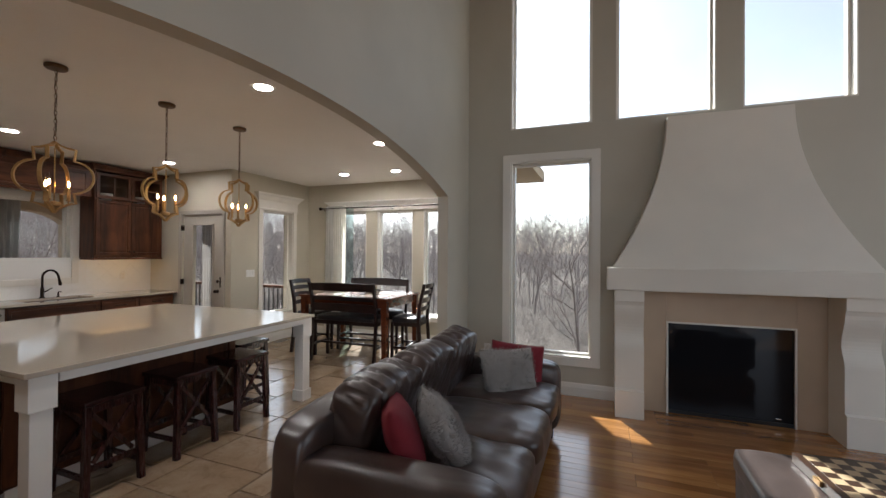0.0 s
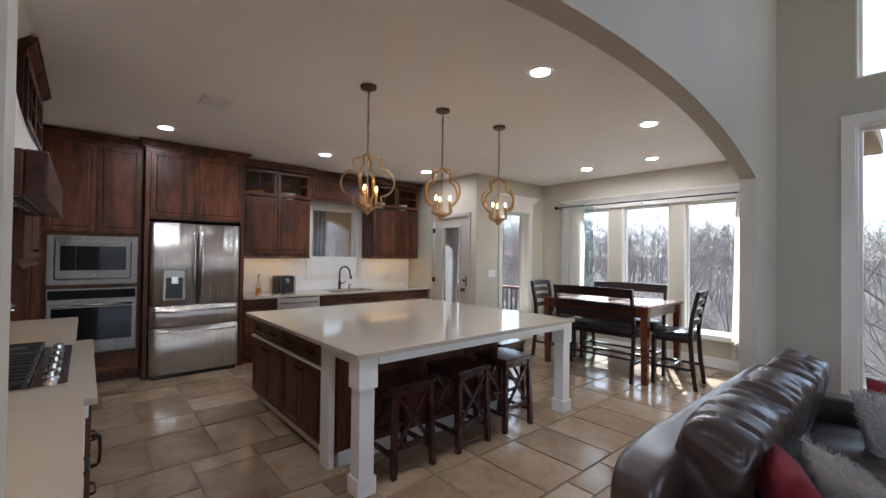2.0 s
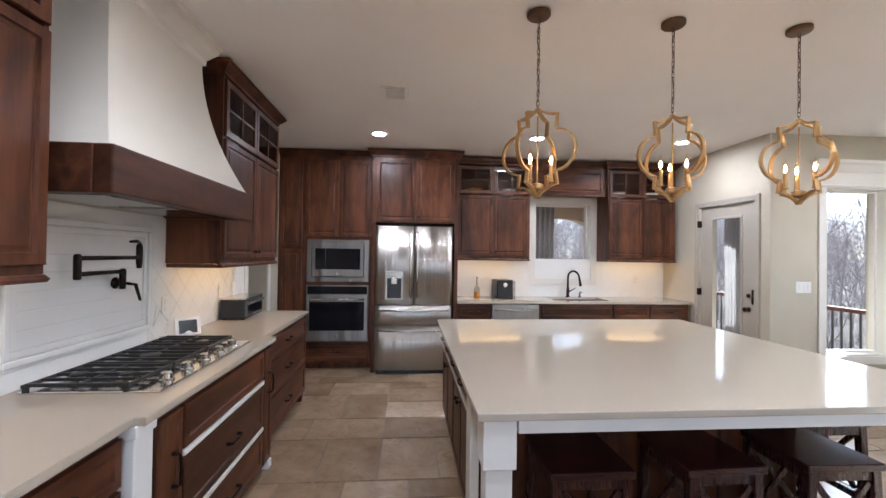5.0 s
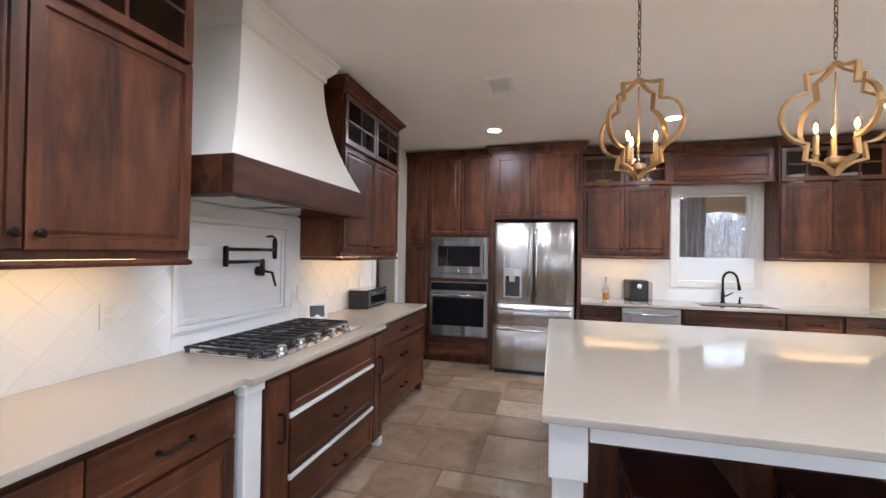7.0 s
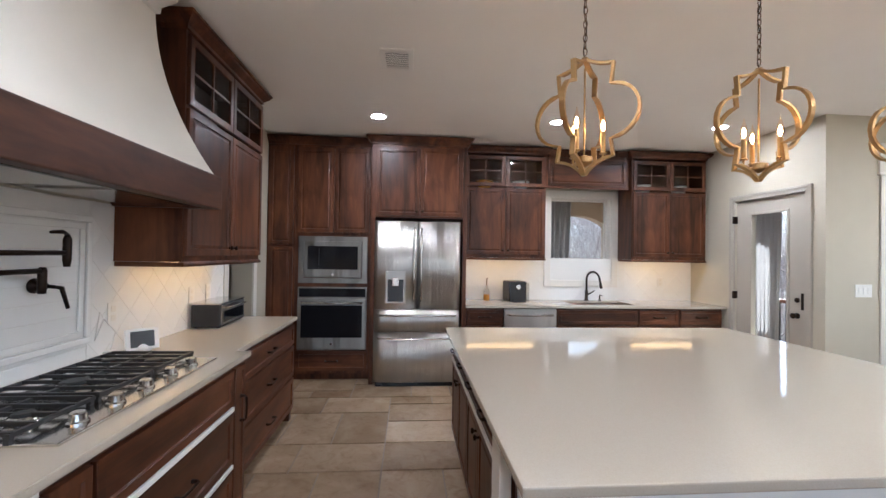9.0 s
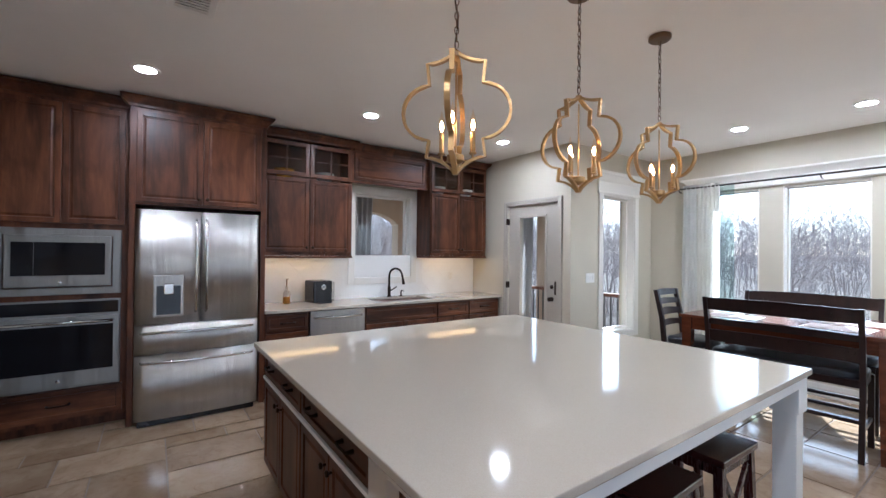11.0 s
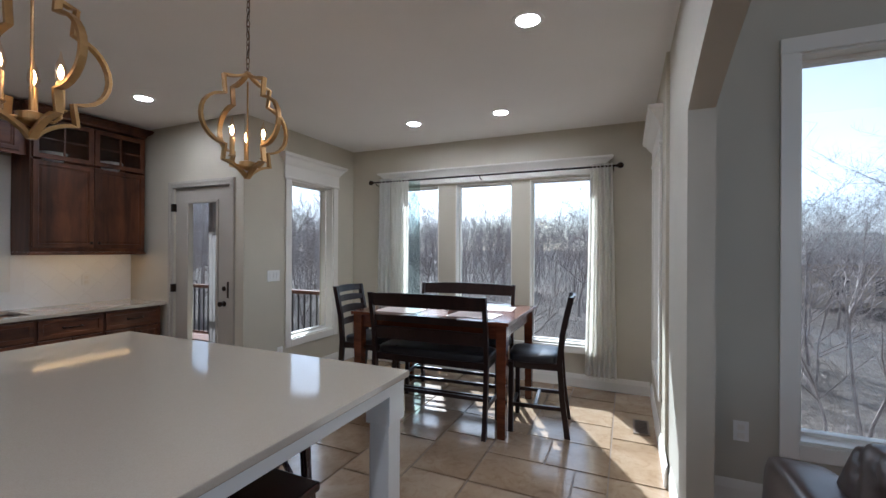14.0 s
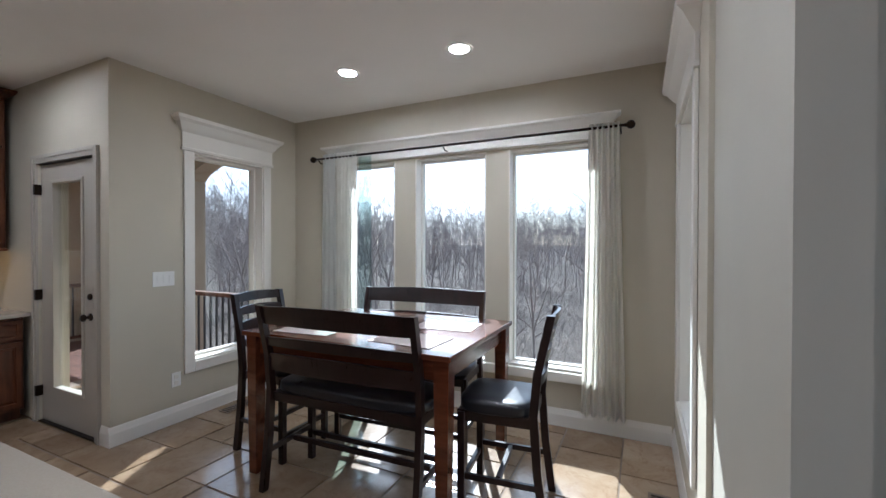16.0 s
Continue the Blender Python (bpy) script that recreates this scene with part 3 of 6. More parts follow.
def window(name, m, w, h, depth, label, casing=0.09, header=0.0, sill=True, inner=True, casing_mat=None, f=0.035):
    """A fixed window whose opening stands on z=0 of m, centred on x; the room is towards +y and the wall goes to y=-depth."""
    win = thing(name, m, label, "window", kind="structure")
    part("window_frame", ring(w, h, f, -depth * 0.75, -depth * 0.45, 0, h / 2), TRIM, win)
    part("pane", box(-w / 2 + f - 0.005, w / 2 - f + 0.005, -depth * 0.62, -depth * 0.59, f - 0.005, h - f + 0.005), PANE, win)
    if inner:
        bm = box(-w / 2, -w / 2 + 0.012, -depth * 0.45, 0.002, 0, h)
        box(w / 2 - 0.012, w / 2, -depth * 0.45, 0.002, 0, h, 0, bm)
        box(-w / 2 + 0.012, w / 2 - 0.012, -depth * 0.45, 0.002, h - 0.012, h, 0, bm)
        part("jamb", bm, TRIM, win)
        part("window_sill", box(-w / 2 + 0.012, w / 2 - 0.012, -depth * 0.45, 0.004, 0, 0.014, 0.002), TRIM, win)
    if casing:
        c = casing
        bm = box(-w / 2 - c, -w / 2, 0.002, 0.02, -c, h, 0.004)
        box(w / 2, w / 2 + c, 0.002, 0.02, -c, h, 0.004, bm)
        box(-w / 2, w / 2, 0.002, 0.02, -c, 0, 0.004, bm)
        if not header:
            box(-w / 2 - c, w / 2 + c, 0.002, 0.02, h, h + c, 0.004, bm)
        part("casing", bm, casing_mat or TRIM, win)
        if header:
            part("header", moulding(w + 2 * c, 0.002, [(o + 0.006, h + 0.002 + z * header / 0.2) for o, z in HEADER]), TRIM, win, "stepped crown header", pose(0, 0.004, 0))
    return win


window("window_1", pose(BX, 3.275, 1.13, 0, 0, -90), 0.81, 1.07, 0.2, "white cased window over the sink", 0.085)
window("window_2", pose(WX, 5.745, 0.46, 0, 0, -90), 0.71, 1.75, 0.2, "tall white cased side window with a crown header", 0.085, 0.27)
window("window_3", pose(EX, 5.75, 0.45, 0, 0, 90), 0.82, 1.76, 0.2, "tall white cased side window with a crown header", 0.085, 0.27)
for i, (a, b) in enumerate(TRIPLE):
    window("window_%d" % (4 + i), pose((a + b) / 2, NY, 0.44, 0, 0, 180), b - a, 1.795, 0.2, "tall fixed window of the dining nook", 0, 0, f=0.026)
trim = solid("trim_1", moulding(2.63, 0.002, [(o + 0.004, z * 0.9) for o, z in HEADER]), TRIM, "white crown header over three windows", "trim", at=pose(-3.19, NY - 0.004, 2.245, 0, 0, 180))
solid("trim_2", box(-4.46, -1.89, NY - 0.05, NY - 0.002, 0.36, 0.436, 0.006), TRIM, "white sill trim under three windows", "trim")
window("window_7", pose(-0.355, DY, 0.40, 0, 0, 180), 0.87, 2.14, 0.2, "tall white cased living room window", 0.085)
for i, (a, b) in enumerate(UPWIN):
    window("window_%d" % (8 + i), pose((a + b) / 2, DY, 2.91, 0, 0, 180), b - a, 2.04, 0.2, "high fixed living room window", 0)

# porch door
door = thing("door_1", pose(-5.6375, DY + 0.02, 0, 0, 0, 180), "greige glazed porch door, closed", "door", kind="structure")
bm = box(-0.4235, -0.215, -0.045, 0, 0.01, 2.075)
box(0.215, 0.4235, -0.045, 0, 0.01, 2.075, 0, bm)
box(-0.215, 0.215, -0.045, 0, 0.01, 0.30, 0, bm)
box(-0.215, 0.215, -0.045, 0, 1.925, 2.075, 0, bm)
part("leaf", bm, DOOR_PAINT, door)
part("glazing_bead", ring(0.47, 1.665, 0.024, 0.0, 0.014, 0, 1.1125), DOOR_PAINT, door)
part("pane", box(-0.22, 0.22, -0.028, -0.022, 0.295, 1.93), PANE, door)
bm = box(-0.4925, -0.4275, -0.018, 0.036, 0, 2.15, 0.004)
box(0.4275, 0.4925, -0.018, 0.036, 0, 2.15, 0.004, bm)
box(-0.4275, 0.4275, -0.018, 0.036, 2.085, 2.15, 0.004, bm)
for x in (-0.478, 0.478):
    box(x - 0.0145, x + 0.0145, 0.036, 0.044, 0, 2.15, 0.003, bm)
box(-0.463, 0.463, 0.036, 0.044, 2.121, 2.15, 0.003, bm)
part("casing", bm, DOOR_PAINT, door, "greige moulded casing")
part("threshold", box(-0.42, 0.42, -0.1, 0.03, -0.004, 0.012, 0.003), BRONZE, door)
for z, kind in ((0.90, "knob"), (1.05, "deadbolt")):
    bm = lathe([(0.028, 0), (0.028, 0.008), (0.012, 0.012), (0.012, 0.03), (0.026, 0.042), (0.027, 0.055), (0.014, 0.066)] if kind == "knob" else [(0.024, 0), (0.024, 0.012), (0.012, 0.02)], 16)
    bmesh.ops.rotate(bm, verts=bm.verts[:], matrix=Matrix.Rotation(-math.pi / 2, 3, "X"))
    part(kind, bm, BRONZE, door, "dark bronze " + kind, pose(-0.32, 0.0, z), True)
for z in (0.25, 1.03, 1.88):
    bm = box(0.412, 0.440, 0.0, 0.046, z - 0.042, z + 0.042, 0.003)
    part("hinge", bm, BRONZE, door, "dark bronze hinge")
plate_bm = box(-0.385, -0.36, 0.0, 0.006, 0.96, 1.12, 0.002)
part("latch_plate", plate_bm, BRONZE, door, "dark bronze latch plate")

# cased opening to the back hall, and a door beyond it
bm = box(-5.37, -5.28, RY + 0.002, RY + 0.018, 0.90, 2.1, 0.003)
box(-6.04, -5.95, RY + 0.002, RY + 0.018, 0, 2.1, 0.003, bm)
box(-6.04, -5.28, RY + 0.002, RY + 0.018, 2.1, 2.19, 0.003, bm)
solid("trim_3", bm, TRIM, "white casing of the hall opening", "trim")
hall_door = thing("door_2", pose(-6.35, -2.19, 0), "brown panelled back hall door, closed", "door", kind="structure")
part("leaf", panel(0.8, 2.03, 0.03, 0.11), BEAM, hall_door, "", pose(0, 0, 1.02))
part("knob", knob(), BRONZE, hall_door, "dark knob", pose(0.33, 0.03, 0.95))


# ---- kitchen: fridge wall ----
FW = -90                                        # fronts on this wall face +x
cabinet("pantry_cabinet", "dark cherry tall narrow pantry cabinet beside the ovens", 0.31, 2.65, 0.44, pose(-6.36, -0.365, 0, 0, 0, FW),
        [(-0.135, 0.135, 0.10, 1.50, "door", ""), (-0.135, 0.135, 1.52, 2.62, "door", "")], toe=0.08, crown=0.09)
oven_cab = cabinet("oven_cabinet", "dark cherry tall cabinet holding microwave and oven", 0.845, 2.65, 0.44, pose(-6.36, 0.2125, 0, 0, 0, FW),
        [(-0.40, 0.0, 1.66, 2.62, "door", ""), (0.0, 0.40, 1.66, 2.62, "door", ""), (-0.40, 0.40, 0.11, 0.345, "drawer", "bar")], toe=0.08, crown=0.09)

micro = thing("microwave", pose(-6.357, 0.2125, 1.095, 0, 0, FW), "stainless built-in microwave with a black window", "microwave")
part("trim_kit", ring(0.76, 0.525, 0.058, 0, 0.022, 0, 0.2625), STEEL_TRIM, micro)
bm = box(-0.315, 0.315, 0.0, 0.034, 0.065, 0.47, 0.006)
part("door", bm, STEEL_TRIM, micro)
part("window", box(-0.275, 0.15, 0.034, 0.037, 0.155, 0.415, 0.001), DARK_GLASS, micro)
part("control_panel", box(0.152, 0.275, 0.034, 0.037, 0.155, 0.415, 0.001), DARK_GLASS, micro)
part("badge", lathe([(0.012, 0), (0.012, 0.003), (0.002, 0.004)], 14), STEEL_BAR, micro, "", pose(0.0, 0.034, 0.097, -90))

oven = thing("wall_oven", pose(-6.357, 0.2125, 0.352, 0, 0, FW), "stainless built-in wall oven with a dark window", "oven")
part("body", box(-0.38, 0.38, 0, 0.02, 0, 0.70, 0.004), STEEL_TRIM, oven)
part("control_panel", box(-0.365, 0.365, 0.02, 0.028, 0.59, 0.685, 0.003), DARK_GLASS, oven)
odoor = part("door", box(-0.375, 0.375, 0.02, 0.05, 0.02, 0.57, 0.006), STEEL_TRIM, oven)
part("window", box(-0.335, 0.335, 0.05, 0.054, 0.14, 0.50, 0.002), DARK_GLASS, odoor)
part("handle", tube([(-0.33, 0.05, 0.53), (-0.33, 0.095, 0.53), (0.33, 0.095, 0.53), (0.33, 0.05, 0.53)], 0.012, 10), STEEL_BAR, odoor, "", None, True)
part("badge", lathe([(0.014, 0), (0.014, 0.003), (0.002, 0.004)], 14), STEEL_BAR, odoor, "", pose(0.0, 0.05, 0.07, -90))

fridge_cab = cabinet("fridge_cabinet", "dark cherry cabinet above the refrigerator", 1.06, 0.815, 0.58, pose(-6.22, 1.17, 1.835, 0, 0, FW),
        [(-0.485, 0.0, 0.02, 0.785, "door", "kr"), (0.0, 0.485, 0.02, 0.785, "door", "kl")], crown=0.09)
for s in (-1, 1):
    part("side_panel", box(s * 0.5075 - 0.0225, s * 0.5075 + 0.0225, -0.59, 0.01, -1.835, -0.001, 0.003), CHERRY, fridge_cab)

fridge = thing("refrigerator", pose(-6.10, 1.156, 0, 0, 0, FW), "stainless french-door refrigerator with a water dispenser", "refrigerator")
part("case", box(-0.455, 0.455, -0.68, -0.07, 0.03, 1.765, 0.006), BLACK, fridge, "dark grey case")


def bowed(w, z0, z1, bow=0.018, n=12, t=0.06):
    """A door front that bows gently outwards."""
    bm = bmesh.new()
    rows = []
    for i in range(n + 1):
        x = -w / 2 + w * i / n
        e = abs(2 * i / n - 1)
        y = bow * (1 - e * e) - (0.012 if e > 0.99 else 0)
        rows.append([bm.verts.new(p) for p in ((x, -t, z0), (x, y, z0), (x, y, z1), (x, -t, z1))])
    for a, b in zip(rows, rows[1:]):
        for k in range(4):
            bm.faces.new((a[k], a[(k + 1) % 4], b[(k + 1) % 4], b[k]))
    bm.faces.new(rows[0])
    bm.faces.new(rows[-1][::-1])
    bmesh.ops.recalc_face_normals(bm, faces=bm.faces[:])
    return bm


for s in (-1, 1):
    fd = part("door", bowed(0.463, 0.84, 1.79), STEEL, fridge, "", pose(s * 0.2345, -0.012, 0), True)
    part("handle", tube([(-s * 0.195, 0.0, 0.93), (-s * 0.195, 0.05, 0.95), (-s * 0.195, 0.062, 1.2), (-s * 0.195, 0.062, 1.5), (-s * 0.195, 0.05, 1.7), (-s * 0.195, 0.0, 1.72)], 0.011, 10), STEEL_BAR, fd, "", None, True)
    if s > 0:
        disp = part("dispenser", box(-0.11, 0.11, 0.012, 0.026, 0.90, 1.25, 0.01), STEEL, fd, "water dispenser with a sunk bay")
        part("bay", box(-0.085, 0.085, 0.026, 0.029, 0.92, 1.16, 0.001), BLACK, disp)
        part("spout", box(-0.035, 0.035, 0.026, 0.055, 1.09, 1.18, 0.008), STEEL_BAR, disp)
for z0, z1 in ((0.595, 0.83), (0.055, 0.585)):
    dr = part("drawer", bowed(0.93, z0, z1, 0.02), STEEL, fridge, "", pose(0, -0.012, 0), True)
    zz = z1 - 0.055
    part("handle", tube([(-0.42, 0.0, zz), (-0.41, 0.04, zz), (-0.2, 0.068, zz), (0, 0.072, zz), (0.2, 0.068, zz), (0.41, 0.04, zz), (0.42, 0.0, zz)], 0.011, 10), STEEL_BAR, dr, "", None, True)
part("foot_grille", box(-0.44, 0.44, -0.10, -0.04, 0.0, 0.05, 0.003), BLACK, fridge)

for yc, lab in ((2.195, "dark cherry wall cabinet with glazed top doors beside the sink window"), (4.245, "dark cherry wall cabinet with glazed top doors by the door")):
    w = 0.985 if yc < 3 else 0.955
    cabinet("wall_cabinet", lab, w, 1.24, 0.33, pose(-6.47, yc, 1.41, 0, 0, FW),
            [(-w / 2 + 0.01, 0, 0.035, 0.83, "door", "kr"), (0, w / 2 - 0.01, 0.035, 0.83, "door", "kl"),
             (-w / 2 + 0.01, 0, 0.845, 1.215, "glass", ""), (0, w / 2 - 0.01, 0.845, 1.215, "glass", "")], "wall cabinets", crown=0.085)
val = thing("valance", pose(-6.53, 3.228, 2.27, 0, 0, FW), "dark cherry valance over the sink window", "valance")
part("board", box(-0.54, 0.54, -0.02, 0, 0, 0.38, 0.002), CHERRY_H, val)
part("panel", panel(0.98, 0.32, 0.016, 0.05), CHERRY_H, val, "", pose(0, 0.001, 0.19))
part("crown", moulding(0.95, 0.27, [(o, 0.375 + z * 0.9) for o, z in CROWN]), CHERRY, val)

# base cabinets under the sink counter
BASES = [(1.70, 2.13, "dr3"), (2.75, 3.71, "sink"), (3.71, 4.21, "dr1"), (4.21, 4.74, "dr1")]
for a, b, kind in BASES:
    w, yc = b - a, (a + b) / 2
    f = [(-w / 2 + 0.01, w / 2 - 0.01, 0.66, 0.83, "drawer", "" if kind == "sink" else "bar")]
    if kind == "dr3":
        f += [(-w / 2 + 0.01, w / 2 - 0.01, 0.39, 0.65, "drawer", "bar"), (-w / 2 + 0.01, w / 2 - 0.01, 0.11, 0.38, "drawer", "bar")]
    else:
        f += [(-w / 2 + 0.01, 0, 0.11, 0.65, "door", "kr_top"), (0, w / 2 - 0.01, 0.11, 0.65, "door", "kl_top")]
    cabinet("base_cabinet", "dark cherry base cabinet under the sink counter", w, 0.845, 0.60, pose(-6.215, yc, 0, 0, 0, FW), f, "sink wall base cabinets", toe=0.09)
dish = thing("dishwasher", pose(-6.205, 2.44, 0, 0, 0, FW), "stainless dishwasher under the counter", "dishwasher")
part("front", box(-0.30, 0.30, -0.03, 0.01, 0.10, 0.835, 0.006), STEEL, dish)
part("case", box(-0.295, 0.295, -0.55, -0.03, 0.02, 0.83), BLACK, dish)
part("handle", tube([(-0.26, 0.005, 0.77), (-0.25, 0.045, 0.77), (0, 0.06, 0.77), (0.25, 0.045, 0.77), (0.26, 0.005, 0.77)], 0.012, 10), STEEL_BAR, dish, "", None, True)
part("kick_plate", box(-0.295, 0.295, -0.10, -0.06, 0.0, 0.09), BLACK, dish)

# sink counter with a cut-out, its sink, and the splashback
SX0, SX1, SY0, SY1 = -6.72, -6.30, 2.98, 3.72
bm = slab((BX + 0.002, SX0, SX1, -6.175), (1.70, SY0, SY1, DY - 0.002), {(1, 1)}, 0.847, 0.877)
tagged(solid("countertop", bm, QUARTZ, "cream quartz countertop along the sink wall", "countertop", "thing"))
sink = thing("sink", pose((SX0 + SX1) / 2, (SY0 + SY1) / 2, 0.845), "undermount stainless kitchen sink", "sink")
bm = box(-0.21, 0.21, -0.37, -0.36, -0.2, 0.0)
box(-0.21, 0.21, 0.36, 0.37, -0.2, 0.0, 0, bm)
box(-0.21, -0.20, -0.36, 0.36, -0.2, 0.0, 0, bm)
box(0.20, 0.21, -0.36, 0.36, -0.2, 0.0, 0, bm)
box(-0.20, 0.20, -0.36, 0.36, -0.2, -0.19, 0, bm)
part("bowl", bm, BLACK, sink, "dark bowl")
part("drain", lathe([(0.045, 0), (0.045, 0.004), (0.02, 0.002)], 16), STEEL_BAR, sink, "", pose(0, 0, -0.19))
faucet = thing("faucet", pose(-6.75, 3.33, 0.877), "dark bronze gooseneck kitchen faucet", "faucet")
part("base", lathe([(0.028, 0), (0.028, 0.01), (0.02, 0.02), (0.02, 0.13), (0.016, 0.14)], 16), BRONZE, faucet, "", None, True)
arc = [(0, 0, 0.13), (0, 0, 0.27)] + [(0.10 - 0.10 * math.cos(a), 0.04 * (1 - math.cos(a)), 0.27 + 0.10 * math.sin(a)) for a in [k * math.pi / 10 for k in range(1, 10)]] + [(0.205, 0.085, 0.235)]
part("spout", tube(arc, 0.013, 10), BRONZE, faucet, "", None, True)
part("spray_head", tube([(0.203, 0.084, 0.25), (0.215, 0.09, 0.19), (0.218, 0.092, 0.17)], [0.014, 0.019, 0.016], 10), BRONZE, faucet, "", None, True)
part("lever", tube([(0, 0.02, 0.08), (0.01, 0.05, 0.095), (0.02, 0.10, 0.13)], [0.011, 0.008, 0.006], 8), BRONZE, faucet, "", None, True)
soap = thing("soap_dispenser", pose(-6.74, 3.50, 0.877), "dark bronze soap dispenser by the faucet", "soap dispenser")
part("base", lathe([(0.018, 0), (0.018, 0.01), (0.01, 0.02), (0.009, 0.06)], 12), BRONZE, soap)
part("spout", tube([(0, 0, 0.06), (0.01, 0, 0.075), (0.07, 0, 0.07)], 0.006, 8), BRONZE, soap)

strip = lambda name, x0, x1, y0, y1, z: solid(name, box(x0, x1, y0, y1, z - 0.012, z - 0.004), STRIP_GLOW, "warm under-cabinet light strip", "light strip", "thing")
strip("light_strip", -6.62, -6.58, 1.78, 2.60, 1.41)
strip("light_strip", -6.62, -6.58, 3.85, 4.65, 1.41)
strip("light_strip", -5.0, -4.05, -0.36, -0.32, 1.375)
strip("light_strip", -2.5, -1.6, -0.36, -0.32, 1.375)

# ---- kitchen: range wall ----
cabinet("wall_cabinet", "dark cherry wall cabinet with glazed top doors beside the hood", 1.15, 1.275, 0.35, pose(-4.53, -0.165, 1.375),
        [(-0.565, 0, 0.03, 0.845, "door", "kr"), (0, 0.565, 0.03, 0.845, "door", "kl"), (-0.565, 0, 0.86, 1.25, "glass", ""), (0, 0.565, 0.86, 1.25, "glass", "")], "wall cabinets", crown=0.085)
cabinet("wall_cabinet", "dark cherry wall cabinet with glazed top doors near the arch", 1.20, 1.275, 0.35, pose(-2.012, -0.165, 1.375),
        [(-0.59, 0, 0.03, 0.835, "door", "kr"), (0, 0.59, 0.03, 0.835, "door", "kl"), (-0.59, 0, 0.85, 1.255, "glass", ""), (0, 0.59, 0.85, 1.255, "glass", "")], "wall cabinets", crown=0.085)
def light_rail(w, d, m):
    """A moulded rail along the front and both ends of a wall cabinet's underside, open in the middle."""
    bm = moulding(w - 0.02, 0.02, [(0.0, 0.0), (0.012, 0.0), (0.018, 0.012), (0.008, 0.026)])
    for s in (-1, 1):
        box(s * (w / 2 - 0.03), s * (w / 2 + 0.004), -d, -0.02, 0.0, 0.026, 0.003, bm)
    return tagged(solid("light_rail", bm, CHERRY, "dark cherry light rail under a wall cabinet", "moulding", "thing", at=m))


for xc, w in ((-4.53, 1.15), (-2.012, 1.20)):
    light_rail(w, 0.34, pose(xc, -0.165, 1.348))
for yc, w in ((2.195, 0.985), (4.245, 0.955)):
    light_rail(w, 0.32, pose(-6.47, yc, 1.383, 0, 0, FW))

hood = thing("range_hood", pose(-3.332, 0, 0), "white plaster flared range hood on a rustic wooden beam", "range hood")


def flare(rows, back, shift=0.0):
    """A hood flaring downwards; rows: half width, front and height; its top stands shift to one side of its foot."""
    bm = bmesh.new()
    off = lambda hw: shift * (rows[0][0] - hw) / (rows[0][0] - rows[-1][0])
    rings = [[bm.verts.new(p) for p in ((off(hw) - hw, back, z), (off(hw) - hw, fy, z), (off(hw) + hw, fy, z), (off(hw) + hw, back, z))] for hw, fy, z in rows]
    for a, b in zip(rings, rings[1:]):
        for k in range(3):
            bm.faces.new((a[k], a[k + 1], b[k + 1], b[k]))
    bm.faces.new(rings[0])
    bm.faces.new(rings[-1])
    bmesh.ops.recalc_face_normals(bm, faces=bm.faces[:])
    return bm


rows = []
for i in range(25):
    s = i / 24
    e = (1 - s) ** 2.1
    rows.append((0.398 + 0.252 * e, -0.20 + 0.19 * e, 1.848 + 0.80 * s))
part("chimney", flare(rows, RY, -0.008), PLASTER, hood, "smooth white plaster flare")
part("crown", moulding(0.796, 0.31, [(o * 1.3, 2.60 + z * 1.6) for o, z in CROWN]), TRIM, hood, "white crown moulding", pose(-0.008, -0.20, 0))
bm = box(-0.67, 0.67, -0.05, 0.02, 1.668, 1.848, 0.008)
part("beam", bm, BEAM, hood, "rustic dark wooden beam front")
for s in (-1, 1):
    part("beam", box(s * 0.67, s * 0.60, RY, -0.05, 1.668, 1.848, 0.006), BEAM, hood)
bm = box(-0.60, 0.60, RY + 0.002, -0.05, 1.690, 1.71)
part("liner", bm, STEEL, hood, "stainless liner")
for s in (-0.28, 0.28):
    part("filter", box(s - 0.22, s + 0.22, -0.44, -0.12, 1.678, 1.690, 0.003), STEEL_BAR, hood)
part("control_bar", box(-0.5, 0.5, -0.10, -0.07, 1.672, 1.690, 0.004), BLACK, hood)

# range counter: near stretch, the stretch under the cooktop that stands proud, far stretch
bm = slab((-5.32, -4.035, -2.612, -1.42), (RY + 0.002, 0.100, 0.140, 0.182), {(0, 1), (0, 2), (2, 2)}, 0.847, 0.877)
tagged(solid("countertop", bm, QUARTZ, "cream quartz countertop round the cooktop", "countertop", "thing"))
cabinet("base_cabinet", "dark cherry base cabinet near the arch", 1.17, 0.845, 0.60, pose(-2.015, 0.10, 0),
        [(-0.575, 0.0, 0.65, 0.82, "drawer", "bar"), (0.0, 0.575, 0.65, 0.82, "drawer", "bar"), (-0.575, 0, 0.11, 0.64, "door", "kr_top"), (0, 0.575, 0.11, 0.64, "door", "kl_top")], "range wall base cabinets", toe=0.09)
post = thing("counter_post", pose(-2.665, 0.115, 0), "white fluted post at the counter's step", "post")
part("shaft", box(-0.055, 0.055, -0.04, 0.03, 0.12, 0.80, 0.006), WHITE, post)
part("plinth", box(-0.06, 0.06, -0.04, 0.04, 0.0, 0.12, 0.005), WHITE, post)
part("capital", box(-0.06, 0.06, -0.04, 0.04, 0.80, 0.846, 0.005), WHITE, post)
